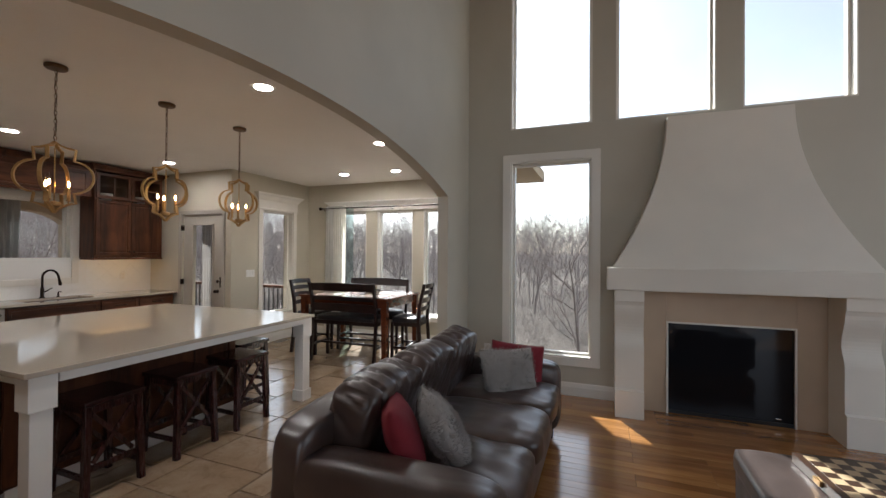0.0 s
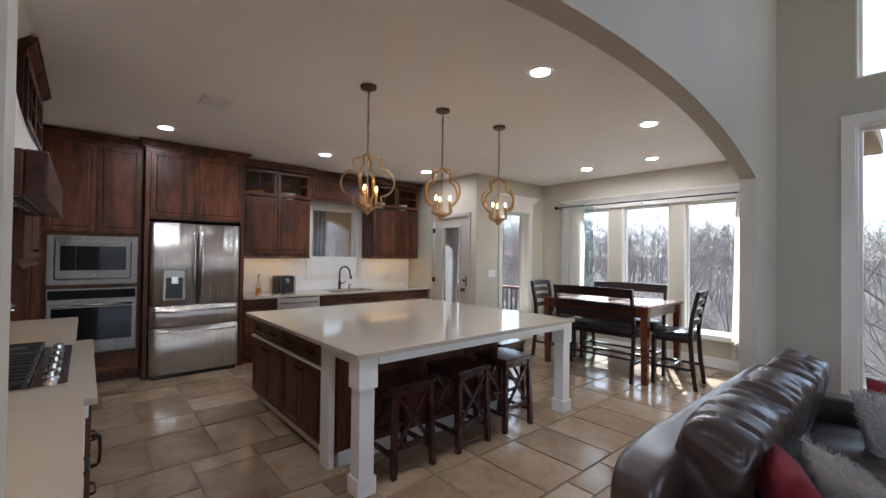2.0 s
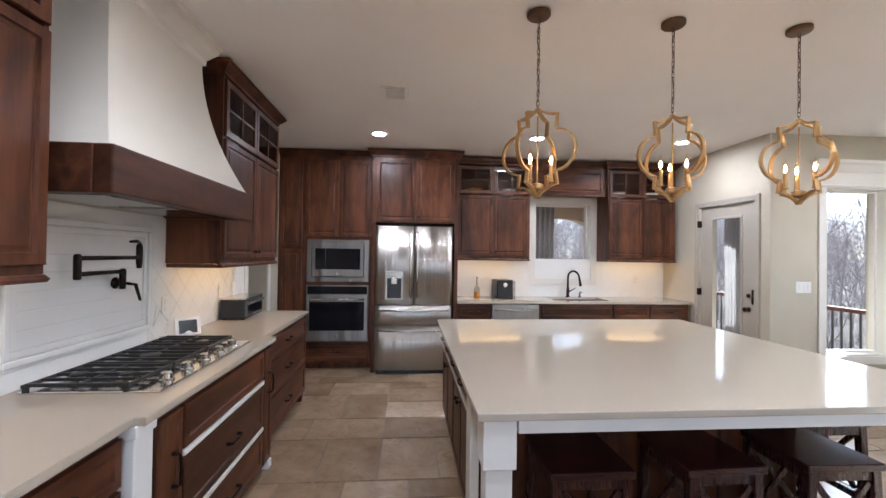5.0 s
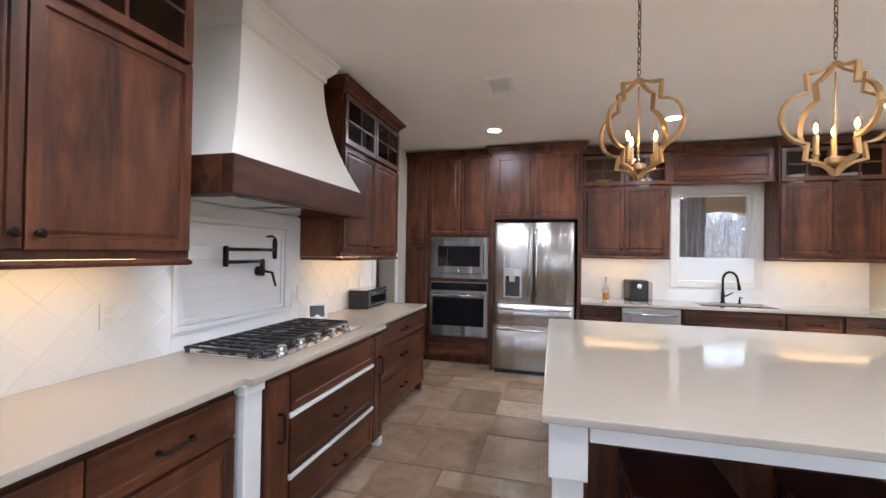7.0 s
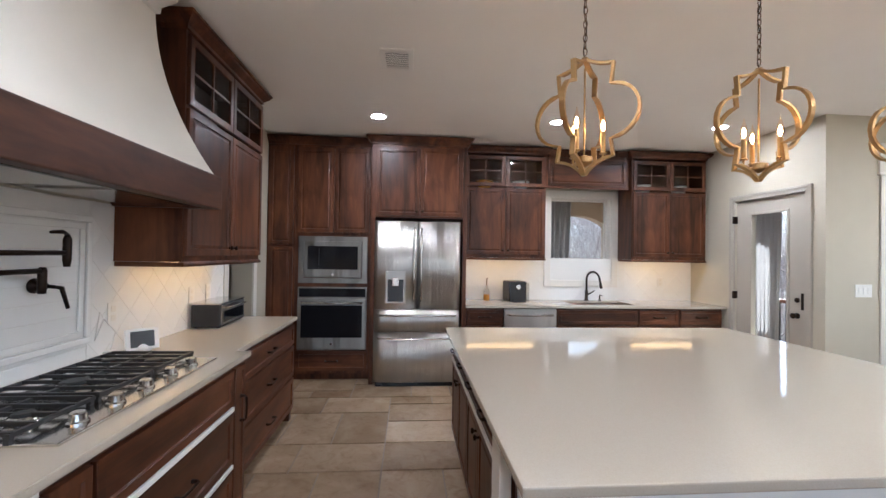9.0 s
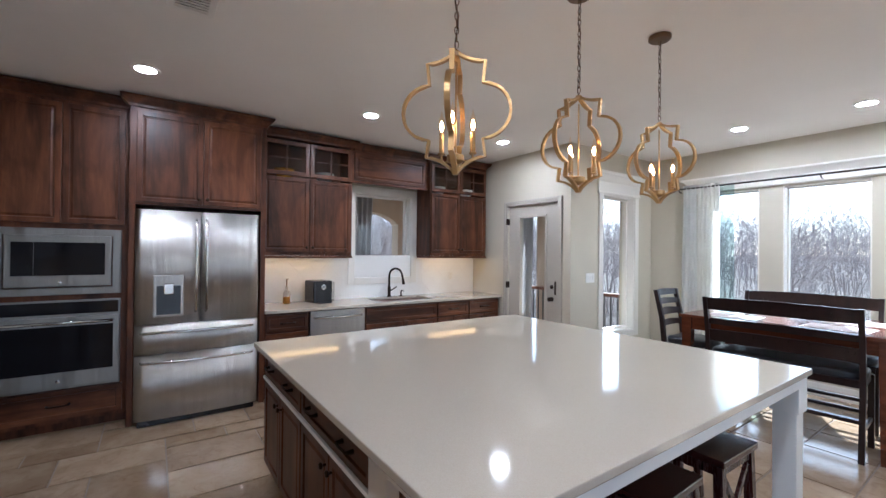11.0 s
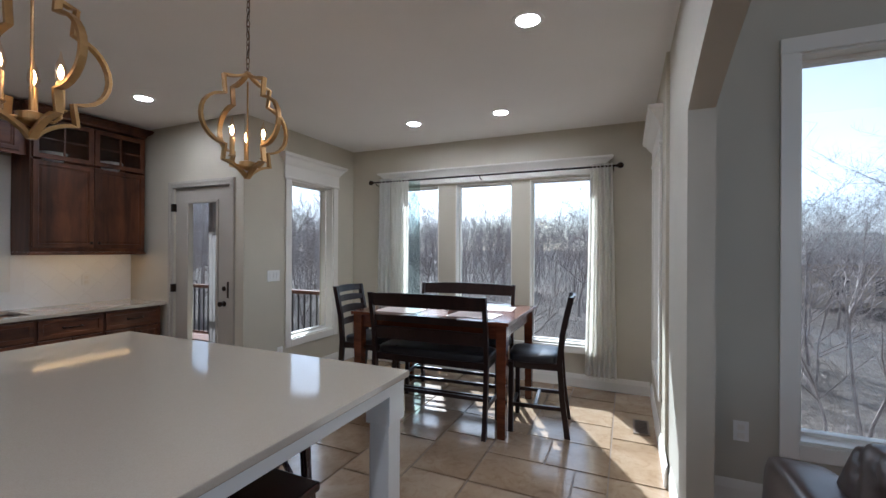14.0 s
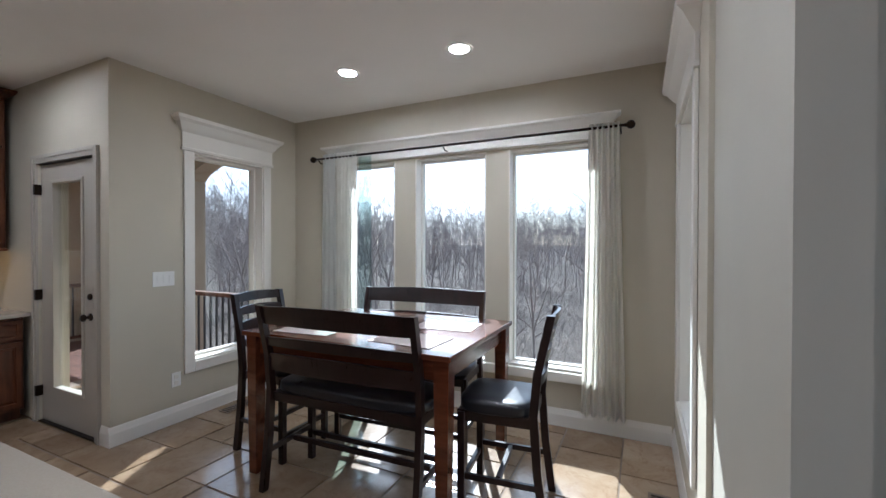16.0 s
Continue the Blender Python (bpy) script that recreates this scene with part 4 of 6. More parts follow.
cook_base = cabinet("base_cabinet", "dark cherry drawer cabinet under the cooktop with white rails", 1.29, 0.845, 0.64, pose(-3.375, 0.145, 0),
        [(-0.485, 0.475, 0.63, 0.82, "drawer", ""), (-0.485, 0.475, 0.33, 0.60, "drawer", "bar"), (-0.485, 0.475, 0.06, 0.30, "drawer", "bar"), (0.485, 0.64, 0.06, 0.82, "door", "bar_v"), (-0.64, -0.495, 0.06, 0.82, "door", "bar_v")], "range wall base cabinets", toe=0.05)
for z in (0.615, 0.315):
    part("rail", box(-0.485, 0.475, 0.001, 0.024, z - 0.011, z + 0.011, 0.002), WHITE, cook_base, "white painted rail")
part("foot", box(-0.645, -0.585, -0.06, 0.026, 0.0, 0.055, 0.004), WHITE, cook_base, "white corner foot")
far_base = cabinet("base_cabinet", "dark cherry drawer cabinet at the counter's far end", 1.25, 0.845, 0.58, pose(-4.662, 0.07, 0),
        [(-0.61, 0.61, 0.65, 0.82, "drawer", "bar"), (-0.61, 0.61, 0.38, 0.64, "drawer", "bar"), (-0.61, 0.61, 0.10, 0.37, "drawer", "bar")], "range wall base cabinets", toe=0.08)
part("foot", box(-0.625, -0.565, -0.06, 0.0, 0.0, 0.09, 0.01), CHERRY, far_base)

cooktop = thing("gas_cooktop", pose(-3.352, -0.187, 0.877), "stainless gas cooktop with black cast-iron grates", "cooktop")
part("tray", box(-0.487, 0.487, -0.273, 0.273, 0.0, 0.012, 0.004), STEEL_BAR, cooktop)
for bx in (-0.335, 0.0, 0.335):
    bm = bmesh.new()
    for k in range(5):
        x = bx - 0.15 + 0.075 * k
        box(x - 0.006, x + 0.006, -0.24, 0.15, 0.032, 0.046, 0.002, bm)
    for y in (-0.245, -0.05, 0.145):
        box(bx - 0.16, bx + 0.16, y - 0.007, y + 0.007, 0.028, 0.042, 0.002, bm)
    for x in (bx - 0.15, bx + 0.15):
        for y in (-0.24, 0.14):
            box(x - 0.008, x + 0.008, y - 0.008, y + 0.008, 0.010, 0.034, 0, bm)
    part("grate", bm, IRON, cooktop, "black cast-iron grate")
for x, y, r in ((-0.335, -0.15, 0.04), (-0.335, 0.05, 0.05), (0.0, -0.05, 0.065), (0.335, -0.15, 0.045), (0.335, 0.05, 0.04)):
    b = part("burner", lathe([(r * 1.3, 0), (r * 1.2, 0.008), (r, 0.010), (r, 0.020), (r * 0.8, 0.024)], 20), STEEL_BAR, cooktop, "", pose(x, y, 0.012))
    part("cap", lathe([(r * 0.75, 0.024), (r * 0.75, 0.03), (r * 0.6, 0.034)], 20), IRON, b)
for k in range(5):
    part("knob", lathe([(0.031, 0), (0.031, 0.006), (0.025, 0.01), (0.023, 0.032), (0.018, 0.036)], 18), STEEL_BAR, cooktop, "", pose(-0.34 + 0.17 * k, 0.215, 0.012))

potf = thing("pot_filler", pose(-3.28, RY + 0.012, 1.40), "dark bronze folding pot filler on the tiles", "faucet")
bm = lathe([(0.032, 0), (0.032, 0.008), (0.018, 0.015), (0.016, 0.05)], 16)
bmesh.ops.rotate(bm, verts=bm.verts[:], matrix=Matrix.Rotation(-math.pi / 2, 3, "X"))
part("flange", bm, BRONZE, potf, "", pose(-0.20, 0, -0.12), True)
part("joint", lathe([(0.014, -0.05), (0.016, -0.02), (0.016, 0.05), (0.010, 0.06)], 12), BRONZE, potf, "", pose(-0.17, 0.06, -0.10), True)
part("arm", tube([(-0.17, 0.06, -0.055), (0.16, 0.075, -0.055)], 0.011, 10), BRONZE, potf, "", None, True)
part("joint", lathe([(0.014, -0.05), (0.016, -0.04), (0.016, 0.06), (0.010, 0.07)], 12), BRONZE, potf, "", pose(0.16, 0.075, -0.03), True)
part("arm", tube([(0.16, 0.075, 0.02), (-0.24, 0.10, 0.02)], 0.011, 10), BRONZE, potf, "", None, True)
part("joint", lathe([(0.012, -0.06), (0.016, -0.03), (0.016, 0.06), (0.008, 0.08)], 12), BRONZE, potf, "", pose(-0.24, 0.10, 0.02), True)
part("lever", tube([(-0.24, 0.10, 0.10), (-0.20, 0.11, 0.11), (-0.13, 0.12, 0.105)], [0.007, 0.009, 0.006], 8), BRONZE, potf, "", None, True)
part("lever", tube([(-0.20, 0.05, -0.12), (-0.23, 0.09, -0.13), (-0.24, 0.11, -0.22)], [0.008, 0.010, 0.007], 8), BRONZE, potf, "", None, True)

toaster = thing("toaster_oven", pose(-4.96, -0.40, 0.877, 0, 0, 3), "dark grey countertop toaster oven with a steel lid", "toaster oven")
part("case", box(-0.245, 0.245, -0.10, 0.10, 0.008, 0.172, 0.008), BLACK, toaster)
part("lid", box(-0.249, 0.249, -0.103, 0.105, 0.172, 0.183, 0.004), STEEL_BAR, toaster)
part("door", box(-0.235, 0.235, 0.10, 0.108, 0.022, 0.165, 0.003), STEEL_TRIM, toaster)
part("window", box(-0.20, 0.20, 0.108, 0.111, 0.04, 0.12, 0.001), DARK_GLASS, toaster)
part("handle", tube([(-0.18, 0.108, 0.144), (-0.18, 0.135, 0.144), (0.18, 0.135, 0.144), (0.18, 0.108, 0.144)], 0.006, 8), STEEL_BAR, toaster)
for sx in (-1, 1):
    for sy in (-1, 1):
        part("foot", lathe([(0.012, 0.0), (0.014, 0.01)], 10), BLACK, toaster, "", pose(sx * 0.21, sy * 0.075, 0))
hub = thing("smart_display", pose(-4.03, -0.40, 0.877, 0, 0, -48), "small white smart display on the counter", "smart display")
bm = lathe([(0.045, 0.0), (0.05, 0.004), (0.05, 0.03), (0.035, 0.05)], 20)
part("base", bm, WHITE, hub, "", pose(0, -0.02, 0), True)
shell = part("shell", box(-0.078, 0.078, -0.007, 0.007, 0.0, 0.118, 0.005), WHITE, hub, "white bezel", pose(0, 0.018, 0.012, 16))
part("screen", box(-0.055, 0.055, 0.007, 0.010, 0.014, 0.102, 0.001), BLACK, shell, "black screen")
adapt = thing("power_adapter", pose(-3.86, -0.45, 0.877), "white power adapter with its cable", "adapter")
part("block", box(-0.03, 0.03, -0.02, 0.02, 0.0, 0.045, 0.006), WHITE, adapt)
part("cable", tube([(0, 0, 0.04), (-0.05, -0.01, 0.13), (-0.02, -0.05, 0.20), (0.03, -0.055, 0.10), (0.0, -0.055, 0.24)], 0.003, 6), WHITE, adapt)


def plate(m, label, slots=2, w=0.075, h=0.115):
    p = thing("wall_plate", m, label, "outlet")
    part("cover", box(-w / 2, w / 2, 0.001, 0.007, -h / 2, h / 2, 0.002), WHITE, p)
    for k in range(slots):
        if w > 0.1:
            part("rocker", box(-w / 2 + 0.02 + k * 0.045, -w / 2 + 0.045 + k * 0.045, 0.007, 0.011, -0.03, 0.03, 0.001), WHITE, p)
        else:
            part("socket", box(-0.017, 0.017, 0.007, 0.009, -0.042 + k * 0.048, -0.010 + k * 0.048, 0.001), TRIM, p)
    return p


plate(pose(-2.527, RY + 0.012, 1.12), "white double outlet on the splashback tiles")
plate(pose(-3.95, RY + 0.012, 1.10), "white outlet on the splashback tiles")
plate(pose(-4.75, RY + 0.012, 1.12), "white outlet on the splashback tiles")
plate(pose(-5.0, RY + 0.012, 1.12), "white outlet on the splashback tiles")
plate(pose(WX, 5.147, 1.168, 0, 0, -90), "white triple switch plate on the nook wall", 3, 0.165)
plate(pose(WX, 5.241, 0.35, 0, 0, -90), "white outlet low on the nook wall")
plate(pose(-1.05, DY, 0.42, 0, 0, 180), "white outlet low on the living room wall")
plate(pose(BX + 0.012, 4.35, 1.12, 0, 0, -90), "white outlet on the sink splashback")

# things on the sink counter and in the glazed cabinets
coffee = thing("coffee_maker", pose(-6.62, 2.36, 0.877, 0, 0, FW + 8), "black countertop coffee maker with a clear tank", "coffee maker")
part("body", box(-0.11, 0.11, -0.13, 0.12, 0.0, 0.25, 0.02), BLACK, coffee)
bm = lathe([(0.03, 0), (0.03, 0.004), (0.02, 0.006)], 18)
bmesh.ops.rotate(bm, verts=bm.verts[:], matrix=Matrix.Rotation(-math.pi / 2, 3, "X"))
part("dial", bm, STEEL_BAR, coffee, "", pose(0, 0.12, 0.18))
part("drip_tray", box(-0.08, 0.08, 0.12, 0.17, 0.0, 0.03, 0.006), BLACK, coffee)
part("water_tank", box(-0.17, -0.115, -0.12, 0.06, 0.0, 0.23, 0.01), CAB_GLASS, coffee)
bottle = thing("soap_bottle", pose(-6.66, 2.02, 0.877), "amber liquid in a clear pump bottle", "bottle")
part("glass", lathe([(0.038, 0), (0.04, 0.01), (0.04, 0.11), (0.03, 0.14), (0.014, 0.155), (0.014, 0.19)], 18), CAB_GLASS, bottle, "", None, True)
part("liquid", lathe([(0.035, 0.004), (0.036, 0.01), (0.036, 0.075)], 18), AMBER, bottle, "amber liquid")
part("pump", tube([(0, 0, 0.19), (0, 0, 0.27), (0.05, 0, 0.275)], 0.007, 8), CHAIN, bottle)
for yy, zz, m in ((1.97, 2.285, AMBER), (2.42, 2.285, WHITE), (4.0, 2.285, WHITE), (4.48, 2.285, WHITE)):
    bowl = tagged(solid("bowl", lathe([(0.035, 0), (0.05, 0.004), (0.09, 0.06), (0.105, 0.11), (0.10, 0.11), (0.083, 0.06), (0.04, 0.012)], 22), m, "glazed bowl behind cabinet glass", "bowl", "thing", at=pose(-6.63, yy, 1.41 + 0.827), smooth=True))


# ---- island and stools ----
IX0, IX1, IY0, IY1 = -4.850, -2.614, 1.353, 3.682
tagged(solid("island_countertop", box(IX0, IX1, IY0, IY1, 0.836, 0.867, 0.005), QUARTZ, "large cream quartz island top", "countertop", "thing"))
isl = thing("kitchen_island", pose(0, 0, 0), "dark cherry kitchen island with white corner posts", "island")
BY0, BY1, BX0, BX1 = 1.41, 3.10, -4.80, -3.07
part("body", box(BX0, BX1, BY0 + 0.02, BY1, 0.09, 0.836, 0.003), CHERRY, isl)
part("plinth", box(BX0 + 0.05, BX1 + 0.008, BY0 + 0.06, BY1 - 0.01, 0.0, 0.10, 0.003), WHITE, isl, "white base board")
for x0 in (-4.79, -3.995):
    w = 0.79
    xc = x0 + w / 2
    for z0, z1, kind, a, b in ((0.66, 0.825, "drawer", x0, x0 + w), (0.11, 0.635, "door", x0, xc), (0.11, 0.635, "door", xc, x0 + w)):
        d = part(kind, panel(b - a - 0.008, z1 - z0 - 0.006), CHERRY_H if kind == "drawer" else CHERRY, isl, "", pose((a + b) / 2, BY0 + 0.019, (z0 + z1) / 2, 0, 0, 180))
        if kind == "drawer":
            for s in (-0.2, 0.2):
                part("handle", pull(0.10), BRONZE, d, "dark bronze handle", pose(s, 0.02, 0))
        else:
            part("knob", knob(), BRONZE, d, "dark bronze knob", pose((1 if b == xc else -1) * -1 * (-0.16) * -1, 0.02, 0.2))
part("rail", box(BX0, -3.20, BY0 - 0.008, BY0 + 0.018, 0.638, 0.656, 0.002), WHITE, isl, "white painted rail")
part("corner_post", box(-3.195, -3.062, BY0 - 0.015, BY0 + 0.03, 0.0, 0.836, 0.005), WHITE, isl, "white corner post")
part("side_panel", panel(1.62, 0.72, 0.018, 0.09), CHERRY, isl, "", pose(BX1 + 0.001, (BY0 + BY1) / 2 + 0.01, 0.48, 0, 0, -90))
for y in (2.03, 2.66):
    part("batten", box(BX1 + 0.018, BX1 + 0.026, y - 0.006, y + 0.006, 0.10, 0.836), CHERRY, isl)
bm = box(-2.655, -2.625, IY0 + 0.16, IY1 - 0.16, 0.785, 0.835, 0.003)
part("apron", bm, WHITE, isl, "white apron")
part("apron", box(-3.06, -2.77, IY0 + 0.035, IY0 + 0.06, 0.785, 0.835, 0.003), WHITE, isl)
part("apron", box(-4.75, -2.77, IY1 - 0.06, IY1 - 0.035, 0.785, 0.835, 0.003), WHITE, isl)
for y in (IY0 + 0.09, IY1 - 0.09):
    for x in ((-2.695,) if y < 2 else (-2.695, -4.76)):
        bm = box(x - 0.065, x + 0.065, y - 0.065, y + 0.065, 0.645, 0.835, 0.004)
        box(x - 0.052, x + 0.052, y - 0.052, y + 0.052, 0.11, 0.645, 0.004, bm)
        box(x - 0.065, x + 0.065, y - 0.065, y + 0.065, 0.0, 0.11, 0.006, bm)
        part("leg", bm, WHITE, isl, "white square leg with a stepped capital")


def stool(m):
    """A square counter stool with crossed braces on its sides."""
    s = thing("counter_stool", m, "dark espresso wooden counter stool with crossed braces under the island", "stool", "stools at the island")
    part("seat", box(-0.185, 0.185, -0.175, 0.175, 0.57, 0.602, 0.006), STOOL_SEAT, s)
    for sx in (-1, 1):
        for sy in (-1, 1):
            bm = box(-0.019, 0.019, -0.019, 0.019, 0, 0.57, 0.003)
            for v in bm.verts:
                k = (0.57 - v.co.z) / 0.57
                v.co.x += sx * (0.155 + 0.018 * k)
                v.co.y += sy * (0.145 + 0.018 * k)
            part("leg", bm, STOOL_WOOD, s)
    for sx in (-1, 1):
        x = sx * 0.157
        part("apron", box(x - 0.009, x + 0.009, -0.13, 0.13, 0.525, 0.57, 0.002), STOOL_WOOD, s)
        part("stretcher", box(x - 0.011, x + 0.011, -0.14, 0.14, 0.17, 0.205, 0.002), STOOL_WOOD, s)
        for d in (-1, 1):
            bm = box(-0.008, 0.008, -0.19, 0.19, -0.013, 0.013, 0.002)
            bmesh.ops.rotate(bm, verts=bm.verts[:], matrix=Matrix.Rotation(d * 0.905, 3, "X"))
            bmesh.ops.translate(bm, verts=bm.verts[:], vec=(x + d * 0.003, 0, 0.366))
            part("brace", bm, STOOL_WOOD, s)
    for sy in (-1, 1):
        y = sy * 0.15
        part("apron", box(-0.14, 0.14, y - 0.009, y + 0.009, 0.525, 0.57, 0.002), STOOL_WOOD, s)
        part("stretcher", box(-0.15, 0.15, y - 0.011, y + 0.011, 0.12, 0.15, 0.002), STOOL_WOOD, s)
    return s


first_stool = stool(pose(-2.86, 1.835, 0))
for x, y, r in ((-2.86, 2.40, 1.5), (-2.86, 2.94, -1.0), (-3.27, 3.37, 90)):
    copy_thing(first_stool, pose(x, y, 0, 0, 0, r))

# ---- pendants and downlights ----
def ogee():
    """Half of the pendant's outline: radius and height from the top point to the bottom point."""
    pts = [(0.004, 0.235)]
    for k in range(1, 7):
        s = k / 6
        pts.append((0.113 * s, 0.235 - 0.045 * (1 - (1 - s) ** 2) + 0.004 * s))
    pts.append((0.105, 0.112))
    for k in range(1, 12):
        a = math.pi * (0.5 - k / 12)
        pts.append((0.105 + 0.105 * math.cos(a), 0.004 + 0.106 * math.sin(a)))
    pts += [(0.105, -0.104), (0.115, -0.172)]
    for k in range(5, -1, -1):
        s = k / 6
        pts.append((max(0.115 * s, 0.004), -0.235 + 0.063 * (1 - (1 - s) ** 2)))
    return pts


def strap(pts, width=0.020, thick=0.011):
    """A closed flat band in the xz plane along a mirrored outline."""
    loop = pts + [(-x, z) for x, z in pts[::-1]]
    bm = bmesh.new()
    n = len(loop)
    rings = []
    for i, (x, z) in enumerate(loop):
        a, b = Vector(loop[i - 1]), Vector(loop[(i + 1) % n])
        d = (b - a).normalized()
        nx, nz = d.y, -d.x
        rings.append([bm.verts.new(p) for p in ((x + nx * thick / 2, -width / 2, z + nz * thick / 2), (x + nx * thick / 2, width / 2, z + nz * thick / 2),
                                                (x - nx * thick / 2, width / 2, z - nz * thick / 2), (x - nx * thick / 2, -width / 2, z - nz * thick / 2))])
    for i in range(n):
        a, b = rings[i], rings[(i + 1) % n]
        for k in range(4):
            bm.faces.new((a[k], a[(k + 1) % 4], b[(k + 1) % 4], b[k]))
    bmesh.ops.recalc_face_normals(bm, faces=bm.faces[:])
    return bm


def pendant(m):
    p = thing("pendant_light", m, "gold quatrefoil pendant with three lit candle bulbs, hung over the island", "pendant light", "pendants over the island")
    for r in (0, 90):
        part("band", strap(ogee()), BRASS, p, "aged gold quatrefoil band", pose(0, 0, 2.003, 0, 0, r))
    part("canopy", lathe([(0.062, 2.752), (0.062, 2.735), (0.055, 2.728), (0.012, 2.725)], 24), CHAIN, p, "bronze ceiling canopy")
    bm = bmesh.new()
    z, k = 2.715, 0
    while z > 2.255:
        ring = [(0.008 * math.cos(a), 0.0, 0.017 * math.sin(a)) for a in [j * math.pi / 4 for j in range(8)]]
        if k % 2:
            ring = [(y, x, q) for x, y, q in ring]
        tube([(x, y, q + z) for x, y, q in ring], 0.0022, 5, bm, True)
        z -= 0.028
        k += 1
    part("chain", bm, CHAIN, p, "bronze chain")
    part("cord", tube([(0.006 * math.sin(j * 1.3), 0.006 * math.cos(j * 1.3), 2.73 - j * 0.035) for j in range(15)], 0.0022, 5), BRONZE, p)
    part("stem", tube([(0, 0, 2.20), (0, 0, 1.84)], 0.004, 8), BRASS, p)
    part("hub", lathe([(0.004, 1.80), (0.03, 1.812), (0.034, 1.818), (0.034, 1.838), (0.012, 1.845)], 18), BRASS, p)
    for k in range(3):
        a = k * 2 * math.pi / 3 + 0.5
        c, s = math.cos(a), math.sin(a)
        arm = part("candle_arm", tube([(0.02 * c, 0.02 * s, 1.825), (0.055 * c, 0.055 * s, 1.815), (0.072 * c, 0.072 * s, 1.83), (0.072 * c, 0.072 * s, 1.85)], 0.005, 8), BRASS, p)
        part("candle", lathe([(0.014, 1.85), (0.016, 1.855), (0.0105, 1.858), (0.0105, 1.935)], 12, None, (0.072 * c, 0.072 * s, 0)), BRASS, arm)
        part("filament", lathe([(0.002, 1.944), (0.0065, 1.954), (0.0075, 1.964), (0.0045, 1.978), (0.001, 1.986)], 8, None, (0.072 * c, 0.072 * s, 0)), BULB_GLASS, arm, "glowing filament", None, True)
        part("bulb", lathe([(0.006, 1.935), (0.012, 1.946), (0.0155, 1.960), (0.012, 1.984), (0.005, 2.006), (0.001, 2.026)], 12, None, (0.072 * c, 0.072 * s, 0)), BULB_CLEAR, arm, "clear candle bulb", None, True)
    return p


first_pendant = pendant(pose(-3.222, 1.760, 0, 0, 0, 45))
copy_thing(first_pendant, pose(-3.228, 2.518, 0, 0, 0, 7))
copy_thing(first_pendant, pose(-3.212, 3.250, 0, 0, 0, -6))


def downlight(m):
    d = thing("downlight", m, "lit recessed ceiling downlight with a white ring", "downlight", "recessed downlights")
    part("ring", lathe([(0.062, -0.002), (0.066, -0.008), (0.088, -0.006), (0.092, 0.0), (0.062, 0.0)], 28), WHITE, d)
    part("lens", lathe([(0.062, -0.0035), (0.05, -0.005), (0.001, -0.0055)], 28), CAN_GLOW, d, "glowing lens")
    return d


# the last one, at (-2.21, 0.84), is added on a guess, unseen
CANS = [(-2.19, 2.525), (-2.17, 4.24), (-5.60, 0.75), (-5.555, 2.49), (-5.50, 4.14), (-2.75, 5.715), (-3.675, 5.71), (-2.21, 0.84)]
first_can = None
for x, y in CANS:
    m = pose(x, y, TOP)
    first_can = downlight(m) if first_can is None else (copy_thing(first_can, m), first_can)[1]
vent = thing("ceiling_vent", pose(-4.41, 0.96, TOP, 0, 0, 0), "white slatted ceiling air vent", "vent")
part("rim", ring(0.30, 0.22, 0.035, 0, 0.012), WHITE, vent, "", pose(0, 0, 0, -90))
# black sheet in place of the shade between the slats
part("shade_backing", box(-0.116, 0.116, -0.076, 0.076, -0.003, -0.001), BLACK, vent)
for k in range(8):
    part("slat", box(-0.110 + k * 0.029, -0.099 + k * 0.029, -0.076, 0.076, -0.010, -0.003, 0.001), WHITE, vent)

# ---- dining nook ----
TX0, TX1, TY0, TY1, TZ = -3.90, -2.465, 4.95, 6.02, 0.90
table = thing("dining_table", pose((TX0 + TX1) / 2, (TY0 + TY1) / 2, 0), "reddish brown counter-height wooden dining table", "table")
w, d = TX1 - TX0, TY1 - TY0
part("tabletop", box(-w / 2, w / 2, -d / 2, d / 2, TZ - 0.028, TZ, 0.005), TABLE_WOOD, table, "glossy reddish top")
for sx in (-1, 1):
    for sy in (-1, 1):
        bm = box(-0.042, 0.042, -0.042, 0.042, 0, TZ - 0.028, 0.004)
        for v in bm.verts:
            k = 1 - 0.28 * max(0, (0.55 - v.co.z) / 0.55)
            v.co.x, v.co.y = v.co.x * k + sx * (w / 2 - 0.06), v.co.y * k + sy * (d / 2 - 0.06)
        part("leg", bm, TABLE_WOOD, table)
for sy in (-1, 1):
    part("apron", box(-w / 2 + 0.10, w / 2 - 0.10, sy * (d / 2 - 0.06) - 0.01, sy * (d / 2 - 0.06) + 0.01, TZ - 0.14, TZ - 0.029, 0.002), TABLE_WOOD, table)
for sx in (-1, 1):
    part("apron", box(sx * (w / 2 - 0.06) - 0.01, sx * (w / 2 - 0.06) + 0.01, -d / 2 + 0.10, d / 2 - 0.10, TZ - 0.14, TZ - 0.029, 0.002), TABLE_WOOD, table)


